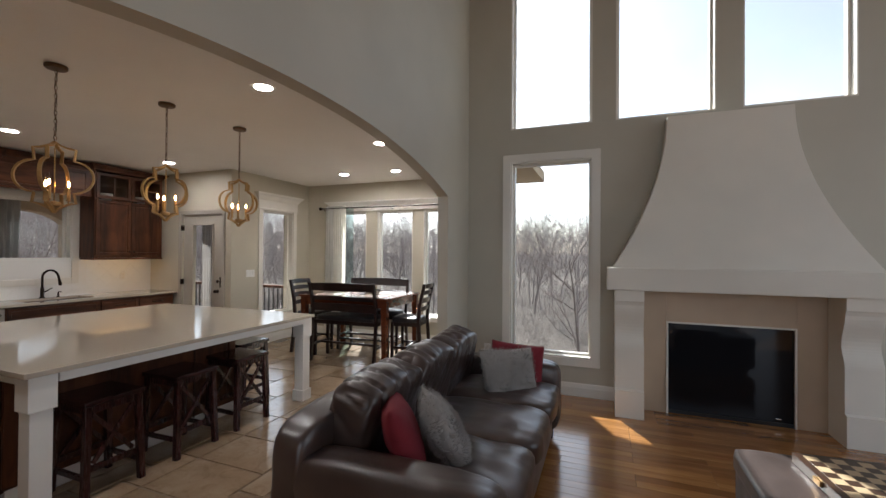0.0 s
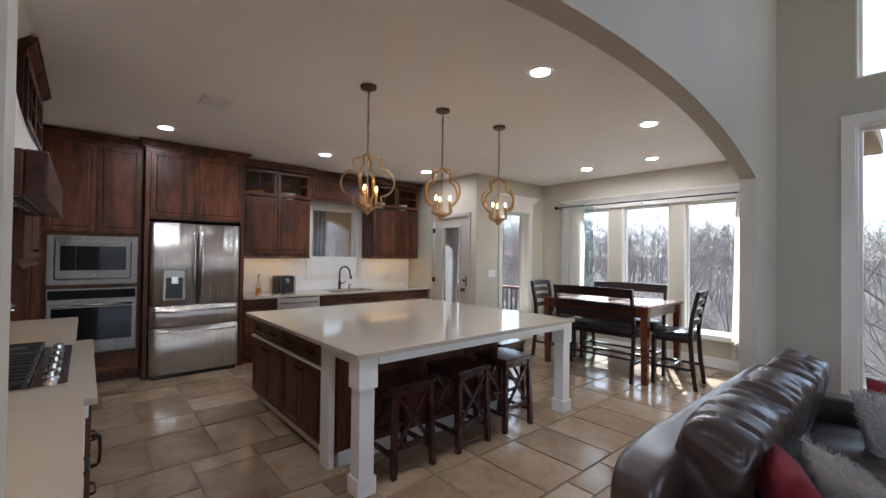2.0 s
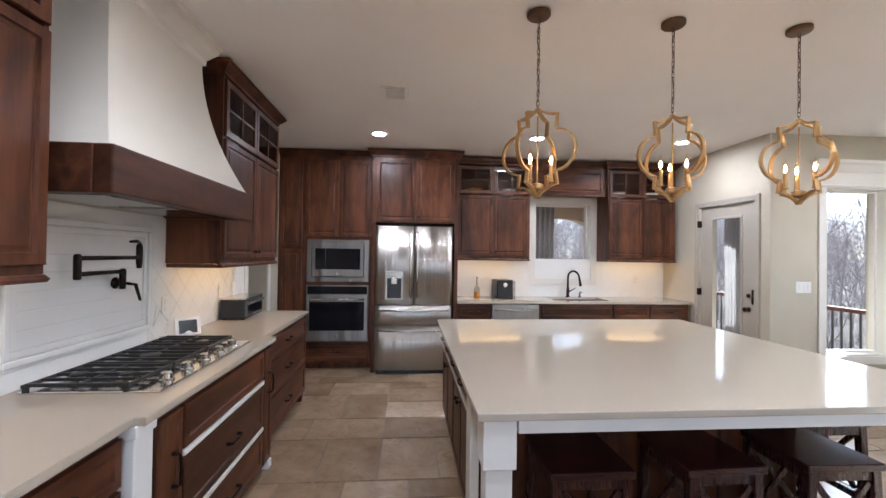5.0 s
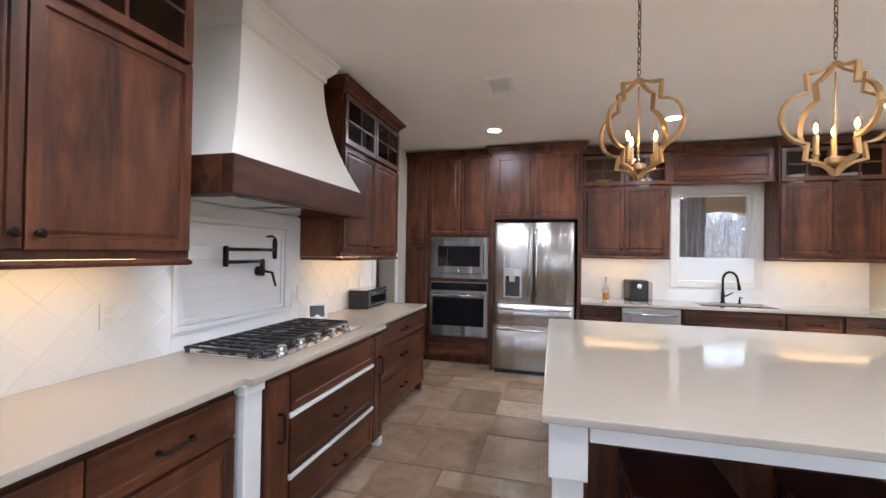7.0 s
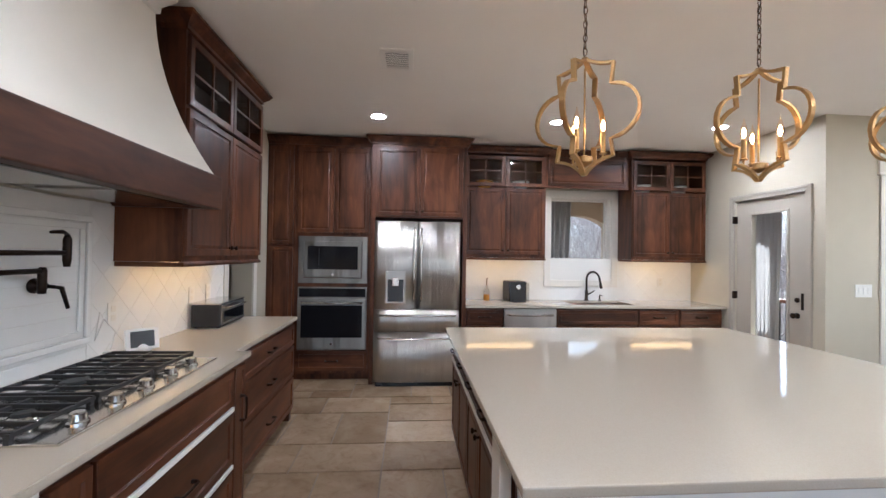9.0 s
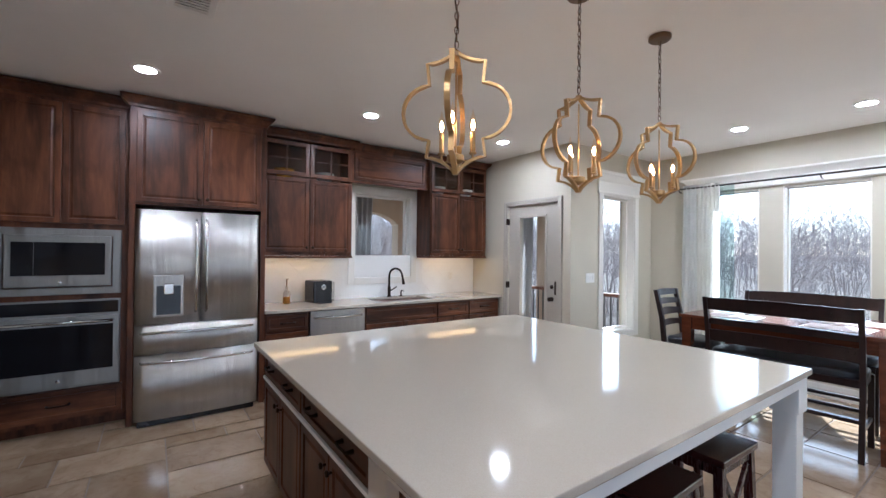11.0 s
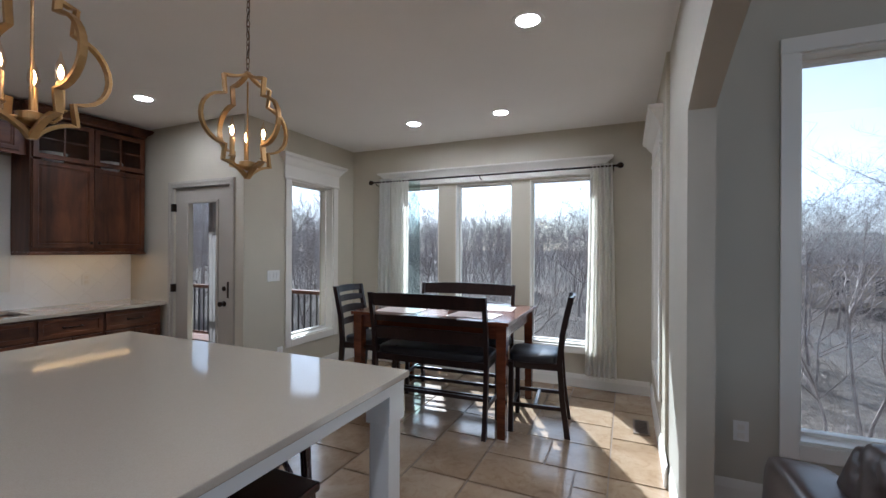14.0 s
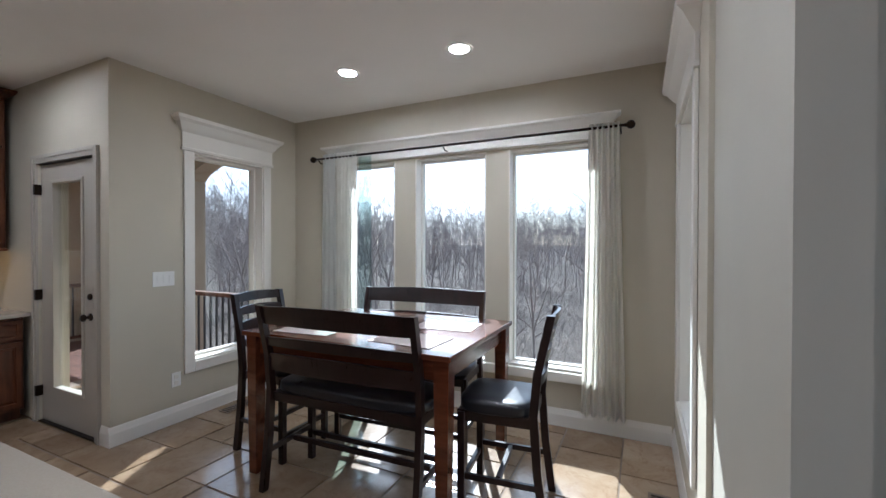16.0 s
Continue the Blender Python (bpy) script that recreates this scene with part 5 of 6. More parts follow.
def seat_with_back(name, m, w, d, label, category, group, rungs, back_legs=2):
    """A chair or bench of counter height: its back at y=-d/2, facing +y."""
    c = thing(name, m, label, category, group)
    sz = 0.60
    p = part("seat", pad(w - 0.02, d - 0.04, 0.085, 5, 10, 0.004), SEAT, c, "black leather seat", pose(0, 0.015, sz - 0.01), True)
    part("seat_rail", box(-w / 2 + 0.02, w / 2 - 0.02, -d / 2 + 0.03, d / 2 - 0.01, sz - 0.09, sz - 0.035, 0.004), ESPRESSO, c)
    for sx in (-1, 1):
        x = sx * (w / 2 - 0.02)
        bm = box(-0.019, 0.019, -0.019, 0.019, 0, sz - 0.04, 0.003)
        bmesh.ops.translate(bm, verts=bm.verts[:], vec=(x, d / 2 - 0.035, 0))
        part("leg", bm, ESPRESSO, c)
        # rear leg, which runs on as the back post, splayed at foot and top
        path = [(-0.06, 0.0), (-0.02, 0.30), (0.0, 0.58), (-0.02, 0.80), (-0.085, 1.09)]
        bm = bmesh.new()
        rings = []
        for y, z in path:
            yy = -d / 2 + 0.03 + y
            rings.append([bm.verts.new(q) for q in ((x - 0.017, yy - 0.021, z), (x + 0.017, yy - 0.021, z), (x + 0.017, yy + 0.021, z), (x - 0.017, yy + 0.021, z))])
        for a, b in zip(rings, rings[1:]):
            for k in range(4):
                bm.faces.new((a[k], a[(k + 1) % 4], b[(k + 1) % 4], b[k]))
        bm.faces.new(rings[0][::-1])
        bm.faces.new(rings[-1])
        bmesh.ops.recalc_face_normals(bm, faces=bm.faces[:])
        part("back_leg", bm, ESPRESSO, c)
        part("stretcher", box(x - 0.010, x + 0.010, -d / 2 + 0.02, d / 2 - 0.04, 0.205, 0.235, 0.002), ESPRESSO, c)
    for z0, z1 in rungs:
        bm = bmesh.new()
        rings = []
        for k in range(9):
            u = 2 * k / 8 - 1
            x = u * (w / 2 - 0.035)
            for_z = []
            sag = 0.012 * (1 - u * u)
            for z, o in ((z0, -0.009), (z0, 0.009), (z1, 0.009), (z1, -0.009)):
                lean = -0.085 * max(0.0, (z - 0.58) / 0.51) ** 1.6
                for_z.append(bm.verts.new((x, -d / 2 + 0.03 + lean - 0.025 * (1 - u * u) + o, z + (sag if z == z1 else 0))))
            rings.append(for_z)
        for a, b in zip(rings, rings[1:]):
            for k in range(4):
                bm.faces.new((a[k], a[(k + 1) % 4], b[(k + 1) % 4], b[k]))
        bm.faces.new(rings[0])
        bm.faces.new(rings[-1][::-1])
        bmesh.ops.recalc_face_normals(bm, faces=bm.faces[:])
        part("back_rail", bm, ESPRESSO, c)
    part("foot_rail", box(-w / 2 + 0.04, w / 2 - 0.04, d / 2 - 0.045, d / 2 - 0.02, 0.16, 0.19, 0.002), ESPRESSO, c)
    part("foot_rail", box(-w / 2 + 0.04, w / 2 - 0.04, -0.02, 0.005, 0.205, 0.235, 0.002), ESPRESSO, c)
    return c


bench = seat_with_back("dining_bench", pose(-3.145, 5.14, 0, 0, 0, 2.5), 1.03, 0.42, "espresso wooden bench with a ladder back and black leather seat", "bench", "benches at the table", [(0.70, 0.80), (0.85, 0.90), (0.98, 1.085)])
copy_thing(bench, pose(-3.19, 5.80, 0, 0, 0, 184))
chair = seat_with_back("dining_chair", pose(-2.335, 5.39, 0, 0, 0, 96), 0.44, 0.44, "espresso wooden ladder-back chair with a black leather seat", "chair", "chairs at the table", [(0.72, 0.77), (0.83, 0.89), (0.94, 0.99), (1.03, 1.085)])
copy_thing(chair, pose(-3.95, 5.35, 0, 0, 0, -90))
for x, y, r in ((-3.52, 5.18, 4), (-2.82, 5.2, -3), (-3.48, 5.68, 0), (-2.80, 5.65, 5)):
    bm = box(-0.20, 0.20, -0.145, 0.145, 0, 0.003)
    tagged(solid("placemat", bm, cloth("placemat_cloth", (0.55, 0.48, 0.44)) if "placemat_cloth" not in bpy.data.materials else bpy.data.materials["placemat_cloth"], "pale woven placemat on the dining table", "placemat", "thing", at=pose(x, y, TZ + 0.001, 0, 0, r)))


def drape(name, x0, x1, z0, z1, mat, label, folds, depth=0.035, y=0.0, spread=0.0, n=None):
    """A hanging curtain in folds along x, gathered at its top."""
    n = n or folds * 10
    bm = bmesh.new()
    rows = 14
    grid = []
    for j in range(rows + 1):
        s = j / rows
        z = z1 + (z0 - z1) * s
        line = []
        for i in range(n + 1):
            u = i / n
            x = x0 + (x1 - x0) * u + spread * s * (u - 0.5) * (x1 - x0) + 0.008 * noise.noise(Vector((u * 4, s * 3, x0)))
            a = depth * (0.55 + 0.45 * s) * math.sin(u * folds * 2 * math.pi + 0.7 * noise.noise(Vector((u * 3, s * 2, 5.0))))
            line.append(bm.verts.new((x, y + a, z + (0.01 * math.sin(u * folds * 6.28) if j == rows else 0))))
        grid.append(line)
    for a, b in zip(grid, grid[1:]):
        for i in range(n):
            bm.faces.new((a[i], a[i + 1], b[i + 1], b[i]))
    bmesh.ops.solidify(bm, geom=bm.faces[:], thickness=0.002)
    return solid(name, bm, mat, label, "curtain", "thing", smooth=True)


CY = NY - 0.115
drape("curtain", -1.998, -1.786, 0.16, 2.335, DRAPE, "cream linen curtain hanging open at the nook windows", 6, 0.03, CY, 0.46)
drape("curtain", -4.375, -4.125, 0.16, 2.345, DRAPE, "cream linen curtain hanging open at the nook windows", 6, 0.03, CY, 0.1)
drape("curtain", -4.14, -3.99, 0.16, 2.30, VOILE, "see-through voile edge of the cream curtain", 3, 0.012, CY + 0.05, 0.1)
drape("curtain", -4.545, -4.385, 0.16, 2.345, SHEER, "sheer white curtain hanging beside the cream one", 3, 0.02, CY, 0.3)
rod = thing("curtain_rod", pose(0, 0, 0), "black iron curtain rod with round finials", "curtain rod")
part("pole", tube([(-4.626, CY, 2.305), (-1.756, CY, 2.305)], 0.010, 10), BRONZE, rod, "", None, True)
for x, s in ((-4.626, -1), (-1.756, 1)):
    bm = lathe([(0.010, 0), (0.016, 0.005), (0.012, 0.012), (0.028, 0.028), (0.032, 0.045), (0.024, 0.065), (0.004, 0.074)], 14)
    bmesh.ops.rotate(bm, verts=bm.verts[:], matrix=Matrix.Rotation(s * math.pi / 2, 3, "Y"))
    part("finial", bm, BRONZE, rod, "", pose(x, CY, 2.305), True)
for x in (-4.60, -3.2, -1.78):
    part("bracket", tube([(x, NY - 0.03, 2.27), (x, CY + 0.03, 2.27), (x, CY, 2.29)], 0.006, 8), BRONZE, rod)
for x, y, r in ((-1.54, 5.67, 90), (-4.86, 5.68, 90)):
    v = thing("floor_vent", pose(x, y, 0.006, 0, 0, r), "bronze floor register with slots", "vent")
    part("plate", box(-0.15, 0.15, -0.06, 0.06, 0, 0.005, 0.002), GROUT, v)
    for k in range(9):
        part("slot", box(-0.13 + k * 0.03, -0.115 + k * 0.03, -0.045, 0.045, 0.005, 0.007), BRONZE, v)

# ---- living room ----
fire = thing("fireplace", pose(1.266, DY, 0, 0, 0, 180), "white plaster fireplace with a flared chimney breast and tan stone surround", "fireplace")
rows = []
for i in range(25):
    s = i / 24
    e = (1 - s) ** 1.9
    rows.append((0.50 + 0.485 * e, 0.14 + 0.27 * e, 1.39 + 1.46 * s))
part("chimney_breast", flare(rows, 0.0), PLASTER, fire, "smooth white plaster flare")
bm = box(-1.04, 1.04, 0.0, 0.47, 1.18, 1.39, 0.012)
part("mantel", bm, PLASTER, fire, "thick white mantel shelf")
for s in (-1, 1):
    bm = bmesh.new()
    scroll = lambda d0, z0, d1, z1: [(d0 + (d1 - d0) * (1 - math.cos(math.pi * k / 8)) / 2, z0 + (z1 - z0) * k / 8) for k in range(9)]
    prof = [(0.45, 1.18), (0.45, 1.08), (0.44, 1.07)] + scroll(0.43, 1.04, 0.37, 0.80) + scroll(0.37, 0.79, 0.42, 0.62) + [(0.42, 0.26), (0.45, 0.25), (0.45, 0.0)]
    ends = [[bm.verts.new((s * x, y, z)) for y, z in prof] + [bm.verts.new((s * x, 0.0, 0.0)), bm.verts.new((s * x, 0.0, 1.18))] for x in (0.72, 0.965)]
    n = len(ends[0])
    for k in range(n):
        bm.faces.new((ends[0][k], ends[0][(k + 1) % n], ends[1][(k + 1) % n], ends[1][k]))
    for e in ends:
        bm.faces.new(e)
    bmesh.ops.recalc_face_normals(bm, faces=bm.faces[:])
    part("pilaster", bm, PLASTER, fire, "white scrolled pilaster")
for x0, x1, z0 in ((-0.72, -0.506, 0.0), (0.506, 0.72, 0.0), (-0.505, 0.505, 0.865)):
    part("surround_slab", box(x0, x1, 0.0, 0.16, z0, 1.18, 0.0015), STONE, fire, "tan stone surround")
bm = box(-0.505, -0.49, 0.15, 0.172, 0.0, 0.875, 0.002)
box(0.49, 0.505, 0.15, 0.172, 0.0, 0.875, 0.002, bm)
box(-0.49, 0.49, 0.15, 0.172, 0.86, 0.875, 0.002, bm)
part("edge_trim", bm, TRIM, fire)
part("firebox", box(-0.49, 0.49, 0.10, 0.14, 0.0, 0.86, 0.004), DARK_GLASS, fire, "black glass firebox front")
part("grille", box(-0.49, 0.49, 0.14, 0.152, 0.0, 0.035, 0.003), IRON, fire)
part("badge", box(-0.40, -0.36, 0.14, 0.142, 0.06, 0.07), STEEL_BAR, fire)

sofa = thing("sofa", pose(-0.672, 2.69, 0, 0, 0, -90), "dark brown leather three-seat sofa with soft back cushions", "sofa")
SL, SD = 2.22, 1.14
part("base", pad(SL - 0.06, SD - 0.08, 0.26, 12, 6), SOFA, sofa, "", pose(0, -0.03, 0.19), True)
part("backrest", pad(SL - 0.02, 0.20, 0.70, 9, 16, 0.006), SOFA, sofa, "flat leather back frame", pose(0, -0.455, 0.405, -4), True)
for s in (-1, 1):
    part("arm", pad(0.23, SD - 0.16, 0.57, 7, 16, 0.006, s, 0.0, 0.004), SOFA, sofa, "padded arm", pose(s * (SL / 2 - 0.115), 0.05, 0.335), True)
for k in range(3):
    x = (k - 1) * 0.585
    part("seat_cushion", pad(0.585, 0.80, 0.19, 6, 20, 0.012, k * 3.1, 0.22, 0.004), SOFA, sofa, "", pose(x, 0.155, 0.40), True)
    part("back_cushion", pad(0.605, 0.26, 0.52, 8, 30, 0.009, k * 5.3 + 1, 0.10, 0.018), SOFA, sofa, "wrinkled back cushion", pose(x, -0.29, 0.615, -13, random.uniform(-2, 2), random.uniform(-2, 2)), True)
for sx in (-1, 1):
    for sy in (-1, 1):
        part("foot", box(sx * 0.98 - 0.035, sx * 0.98 + 0.035, sy * 0.45 - 0.035, sy * 0.45 + 0.035, 0, 0.07, 0.005), ESPRESSO, sofa)


def pillow(name, m, size, mat, label, fur=0):
    bm = bmesh.new()
    n = 22
    grid = {}
    for side in (1, -1):
        for i in range(n + 1):
            for j in range(n + 1):
                u, v = 2 * i / n - 1, 2 * j / n - 1
                rim = i in (0, n) or j in (0, n)
                if side < 0 and rim:
                    grid[side, i, j] = grid[1, i, j]
                    continue
                t = ((1 - u * u) * (1 - v * v)) ** 0.42 * 0.085
                pull_in = 1 - 0.07 * (1 - max(u * u, v * v)) - 0.05 * (1 - min(u * u, v * v)) * max(u * u, v * v)
                wob = 0.008 * noise.noise(Vector((u * 2.2, v * 2.2, side * 3 + size)))
                grid[side, i, j] = bm.verts.new((u * size / 2 * pull_in, v * size / 2 * pull_in, side * (t + (0 if rim else wob))))
        for i in range(n):
            for j in range(n):
                q = [grid[side, i, j], grid[side, i + 1, j], grid[side, i + 1, j + 1], grid[side, i, j + 1]]
                bm.faces.new(q if side > 0 else q[::-1])
    bm.normal_update()
    roots = []
    if fur:
        rnd = random.Random(int(size * 1000) + fur)
        faces = list(bm.faces)
        for _ in range(fur):
            f = rnd.choice(faces)
            a, b = f.verts[0].co, f.verts[2].co
            roots.append((a.lerp(b, rnd.random()) + (f.verts[1].co - f.verts[3].co) * (rnd.random() - 0.5) * 0.7, f.normal.copy()))
    p = thing(name, m, label, "pillow")
    part("cover", bm, mat, p, "", None, True)
    if fur:
        verts, faces = [], []
        for co, nor in roots:
            flow = Vector((noise.noise(co * 9), noise.noise(co * 9 + Vector((9, 3, 1))), noise.noise(co * 9 + Vector((2, 8, 5)))))
            d = (nor + 1.7 * flow + Vector((rnd.uniform(-0.4, 0.4), rnd.uniform(-0.4, 0.4), rnd.uniform(-0.4, 0.4)))).normalized()
            side = d.orthogonal().normalized() * 0.0022
            length = rnd.uniform(0.015, 0.034)
            k = len(verts)
            verts += [co - side, co + side, co + d * length]
            faces.append((k, k + 1, k + 2))
        mesh = bpy.data.meshes.new("fur")
        mesh.from_pydata(verts, [], faces)
        mesh.materials.append(FUR)
        f = new("fur", mesh)
        f.parent = p
        tagged(f, "long grey faux fur", kind="stuff")
    return p


pillow("throw_pillow", pose(-0.72, 1.98, 0.60, 70, 0, 118), 0.44, RED, "dark red cotton throw pillow leaning on the sofa arm")
pillow("throw_pillow", pose(-0.56, 2.14, 0.575, 66, 0, 126), 0.42, FUR, "grey faux-fur throw pillow in front of a red one", 5000)
pillow("throw_pillow", pose(-0.45, 3.45, 0.575, 72, 8, 24), 0.44, RED, "dark red cotton throw pillow leaning on the sofa arm")
pillow("throw_pillow", pose(-0.47, 3.27, 0.575, 64, 0, 32), 0.43, FUR, "grey faux-fur throw pillow in front of a red one", 5001)

otto = thing("ottoman", pose(1.43, 2.33, 0), "dark brown stitched leather ottoman", "ottoman")
part("body", pad(1.14, 1.08, 0.36, 16, 10, 0.003), OTTO, otto, "", pose(0, 0, 0.235), True)
part("top", pad(1.16, 1.10, 0.09, 14, 10, 0.003), OTTO, otto, "", pose(0, 0, 0.41), True)
for sx in (-1, 1):
    for sy in (-1, 1):
        part("foot", box(sx * 0.46 - 0.03, sx * 0.46 + 0.03, sy * 0.44 - 0.03, sy * 0.44 + 0.03, 0, 0.07, 0.004), ESPRESSO, otto)
    part("seam", tube([(sx * 0.18, -0.52, 0.452), (sx * 0.18, 0.52, 0.452)], 0.004, 6), OTTO, otto)
chess = thing("chess_board", pose(1.37, 2.54, 0.457, 0, 0, 4), "wooden chess box board with light and dark squares", "chess board")
part("box", box(-0.25, 0.25, -0.25, 0.25, 0, 0.05, 0.004), DARKBOARD, chess)
for i in range(8):
    for j in range(8):
        part("square", box(-0.216 + i * 0.054, -0.162 + i * 0.054, -0.216 + j * 0.054, -0.162 + j * 0.054, 0.050, 0.0525), LIGHTBOARD if (i + j) % 2 else DARKBOARD, chess)
part("clasp", box(-0.262, -0.25, -0.03, 0.03, 0.015, 0.04, 0.003), BRASS, chess, "brass clasp")


# ---- outside ----
def terrain():
    bm = bmesh.new()
    n = 44
    grid = []
    steps = [-1200 * (1 - i / (n / 2)) ** 3 if i < n / 2 else 1200 * (i / (n / 2) - 1) ** 3 for i in range(n + 1)]
    for x in steps:
        line = []
        for y in steps:
            r = math.hypot(x, y - 5)
            z = -3.2 + 0.5 * noise.noise(Vector((x * 0.04, y * 0.04, 0))) * min(1, r / 15) + min(3.5, max(0, r - 26) * 0.05)
            line.append(bm.verts.new((x - 2, y + 5, z)))
        grid.append(line)
    for a, b in zip(grid, grid[1:]):
        for i in range(n):
            bm.faces.new((a[i], b[i], b[i + 1], a[i + 1]))
    return solid("ground", bm, EARTH, "brown leaf-strewn winter ground", "ground", smooth=True)


terrain()


def branch(bm_parts, p, d, length, r, level, rnd, wild=0.5):
    """One limb as a tapering rod, and its own limbs in turn; level 0 and 1 go to the trunk, finer ones to the crown."""
    n = 4 if level < 2 else 3
    pts, rad = [p.copy()], [r]
    cur = p.copy()
    for k in range(n):
        d = (d + Vector((rnd.uniform(-1, 1), rnd.uniform(-1, 1), rnd.uniform(-0.5, 0.9))) * 0.16 * (1 + wild * level)).normalized()
        cur = cur + d * length / n
        pts.append(cur.copy())
        rad.append(r * (1 - 0.62 * (k + 1) / n))
    tube(pts, rad, 6 if level == 0 else (4 if level < 2 else 3), bm_parts[0 if level < 2 else 1], False, False)
    if level >= 4:
        return
    kids = (7, 5, 4, 4)[level]
    for k in range(kids):
        s = rnd.uniform(0.35 if level == 0 else 0.2, 1.0)
        i = min(n - 1, int(s * n))
        at = pts[i].lerp(pts[i + 1], s * n - i)
        side = Vector((rnd.uniform(-1, 1), rnd.uniform(-1, 1), rnd.uniform(-0.15, 0.7))).normalized()
        nd = (d * 0.55 + side * (0.85 + wild * 0.2)).normalized()
        branch(bm_parts, at, nd, length * rnd.uniform(0.42, 0.62), max(0.004, rad[i] * 0.55), level + 1, rnd, wild)


def tree(seed, height):
    rnd = random.Random(seed)
    parts = (bmesh.new(), bmesh.new())
    d = Vector((rnd.uniform(-0.12, 0.12), rnd.uniform(-0.12, 0.12), 1)).normalized()
    branch(parts, Vector((0, 0, -0.3)), d, height * 0.68, height * 0.0078, 0, rnd, rnd.uniform(0.3, 0.8))
    t = thing("bare_tree", pose(0, 0, 0), "leafless winter tree with a tangle of thin grey twigs", "tree", "bare trees")
    part("trunk", parts[0], BARK, t)
    part("crown", parts[1], TWIG, t)
    return t


def ground_z(x, y):
    r = math.hypot(x + 2, y - 5)
    return -3.2 + 0.5 * noise.noise(Vector(((x + 2) * 0.04, (y - 5) * 0.04, 0))) * min(1, r / 15) + min(3.5, max(0, r - 26) * 0.05) - 0.25


rnd = random.Random(11)
kinds = [tree(s, h) for s, h in ((3, 9.0), (7, 8.0), (12, 10.0), (21, 7.0), (33, 8.5))]
spots = []
while len(spots) < 150:
    ang, r = radians(rnd.uniform(-50, 100)), rnd.uniform(10, 48)
    x, y = -2 - r * math.sin(ang), 5 + r * math.cos(ang)
    if y < 8.5 and x > -12.5:
        continue
    # a clearing towards the sun
    along, across = (x + 2) * -0.47 + (y - 5) * 0.88, (x + 2.0) * 0.88 + (y - 5) * 0.47
    if abs(across) < 4.5 and 0 < along < 12 or r < 10:
        continue
    spots.append((x, y))
for i, (x, y) in enumerate(spots):
    s = rnd.uniform(0.6, 0.85) if math.hypot(x + 2, y - 5) < 24 else rnd.uniform(0.8, 1.25)
    m = pose(x, y, ground_z(x, y), 0, 0, rnd.uniform(0, 360))
    k = i % 5
    if i < 5:
        kinds[k].matrix_basis = m @ Matrix.Diagonal((s, s, s, 1))
    else:
        copy_thing(kinds[k], m @ Matrix.Diagonal((s / kinds[k].scale[0],) * 3 + (1,)))


def twigs(name, label, category, seed, count, r0, r1, size, fine, thick=1.0, stems=1, mat=TWIG):
    """Many small leafless crowns as thin slivers branching up from the ground."""
    r2 = random.Random(seed)
    verts, faces = [], []

    def sliver(a, b, w):
        side = (b - a).orthogonal().normalized() * w
        i = len(verts)
        verts.extend((a - side, a + side, b))
        faces.append((i, i + 1, i + 2))

    def grow(p, d, length, w, level):
        """A bent limb of two slivers, and the limbs that leave it."""
        mid = p + d * length * 0.5
        d = (d + Vector((r2.uniform(-1, 1), r2.uniform(-1, 1), r2.uniform(-0.3, 0.6))) * 0.3).normalized()
        end = mid + d * length * 0.5
        sliver(p, mid.lerp(end, 0.4), w)
        sliver(mid, end, w * 0.7)
        if level == 0:
            return
        for k in range(fine):
            s = r2.uniform(0.25, 1.0)
            at = p.lerp(mid, s * 2) if s < 0.5 else mid.lerp(end, s * 2 - 1)
            side = Vector((r2.uniform(-1, 1), r2.uniform(-1, 1), r2.uniform(-0.2, 0.8))).normalized()
            grow(at, (d * 0.6 + side).normalized(), length * r2.uniform(0.4, 0.7), w * 0.5, level - 1)

    for _ in range(count):
        ang, r = radians(r2.uniform(-62, 112)), r0 + (r1 - r0) * r2.random() ** 0.8
        x, y = -2 - r * math.sin(ang), 5 + r * math.cos(ang)
        if y < 8.2 and x > -11.0:
            continue
        b = Vector((x, y, ground_z(x, y)))
        h = size * r2.uniform(0.35, 1.1) * (1 + 0.35 * noise.noise(Vector((ang * 8, r * 0.1, 1))))
        if stems == 1:
            h *= 1 + 0.45 * min(1.0, max(0.0, (ang - 0.5) / 0.7))
        for k in range(stems):
            lean = Vector((r2.uniform(-1, 1), r2.uniform(-1, 1), 0)) * (0.12 if stems == 1 else 0.55) + Vector((0, 0, 1))
            grow(b, lean.normalized(), h * 0.62, 0.0042 * h * thick, 3)
    mesh = bpy.data.meshes.new(name)
    mesh.from_pydata(verts, [], faces)
    mesh.materials.append(mat)
    tagged(new(name, mesh), label, category, "", "stuff")


twigs("underbrush", "dense brown winter underbrush on the slope", "shrub", 5, 1600, 7, 40, 2.6, 3, 0.9, 3)
twigs("far_woods", "hazy distant leafless woods", "woods", 8, 1700, 28, 75, 11.0, 4, 0.95)
twigs("wood_edge", "dense edge of the leafless woods, paled by painted haze", "woods", 15, 3200, 62, 115, 12.5, 3, 2.1, 1, HAZE_TWIG)

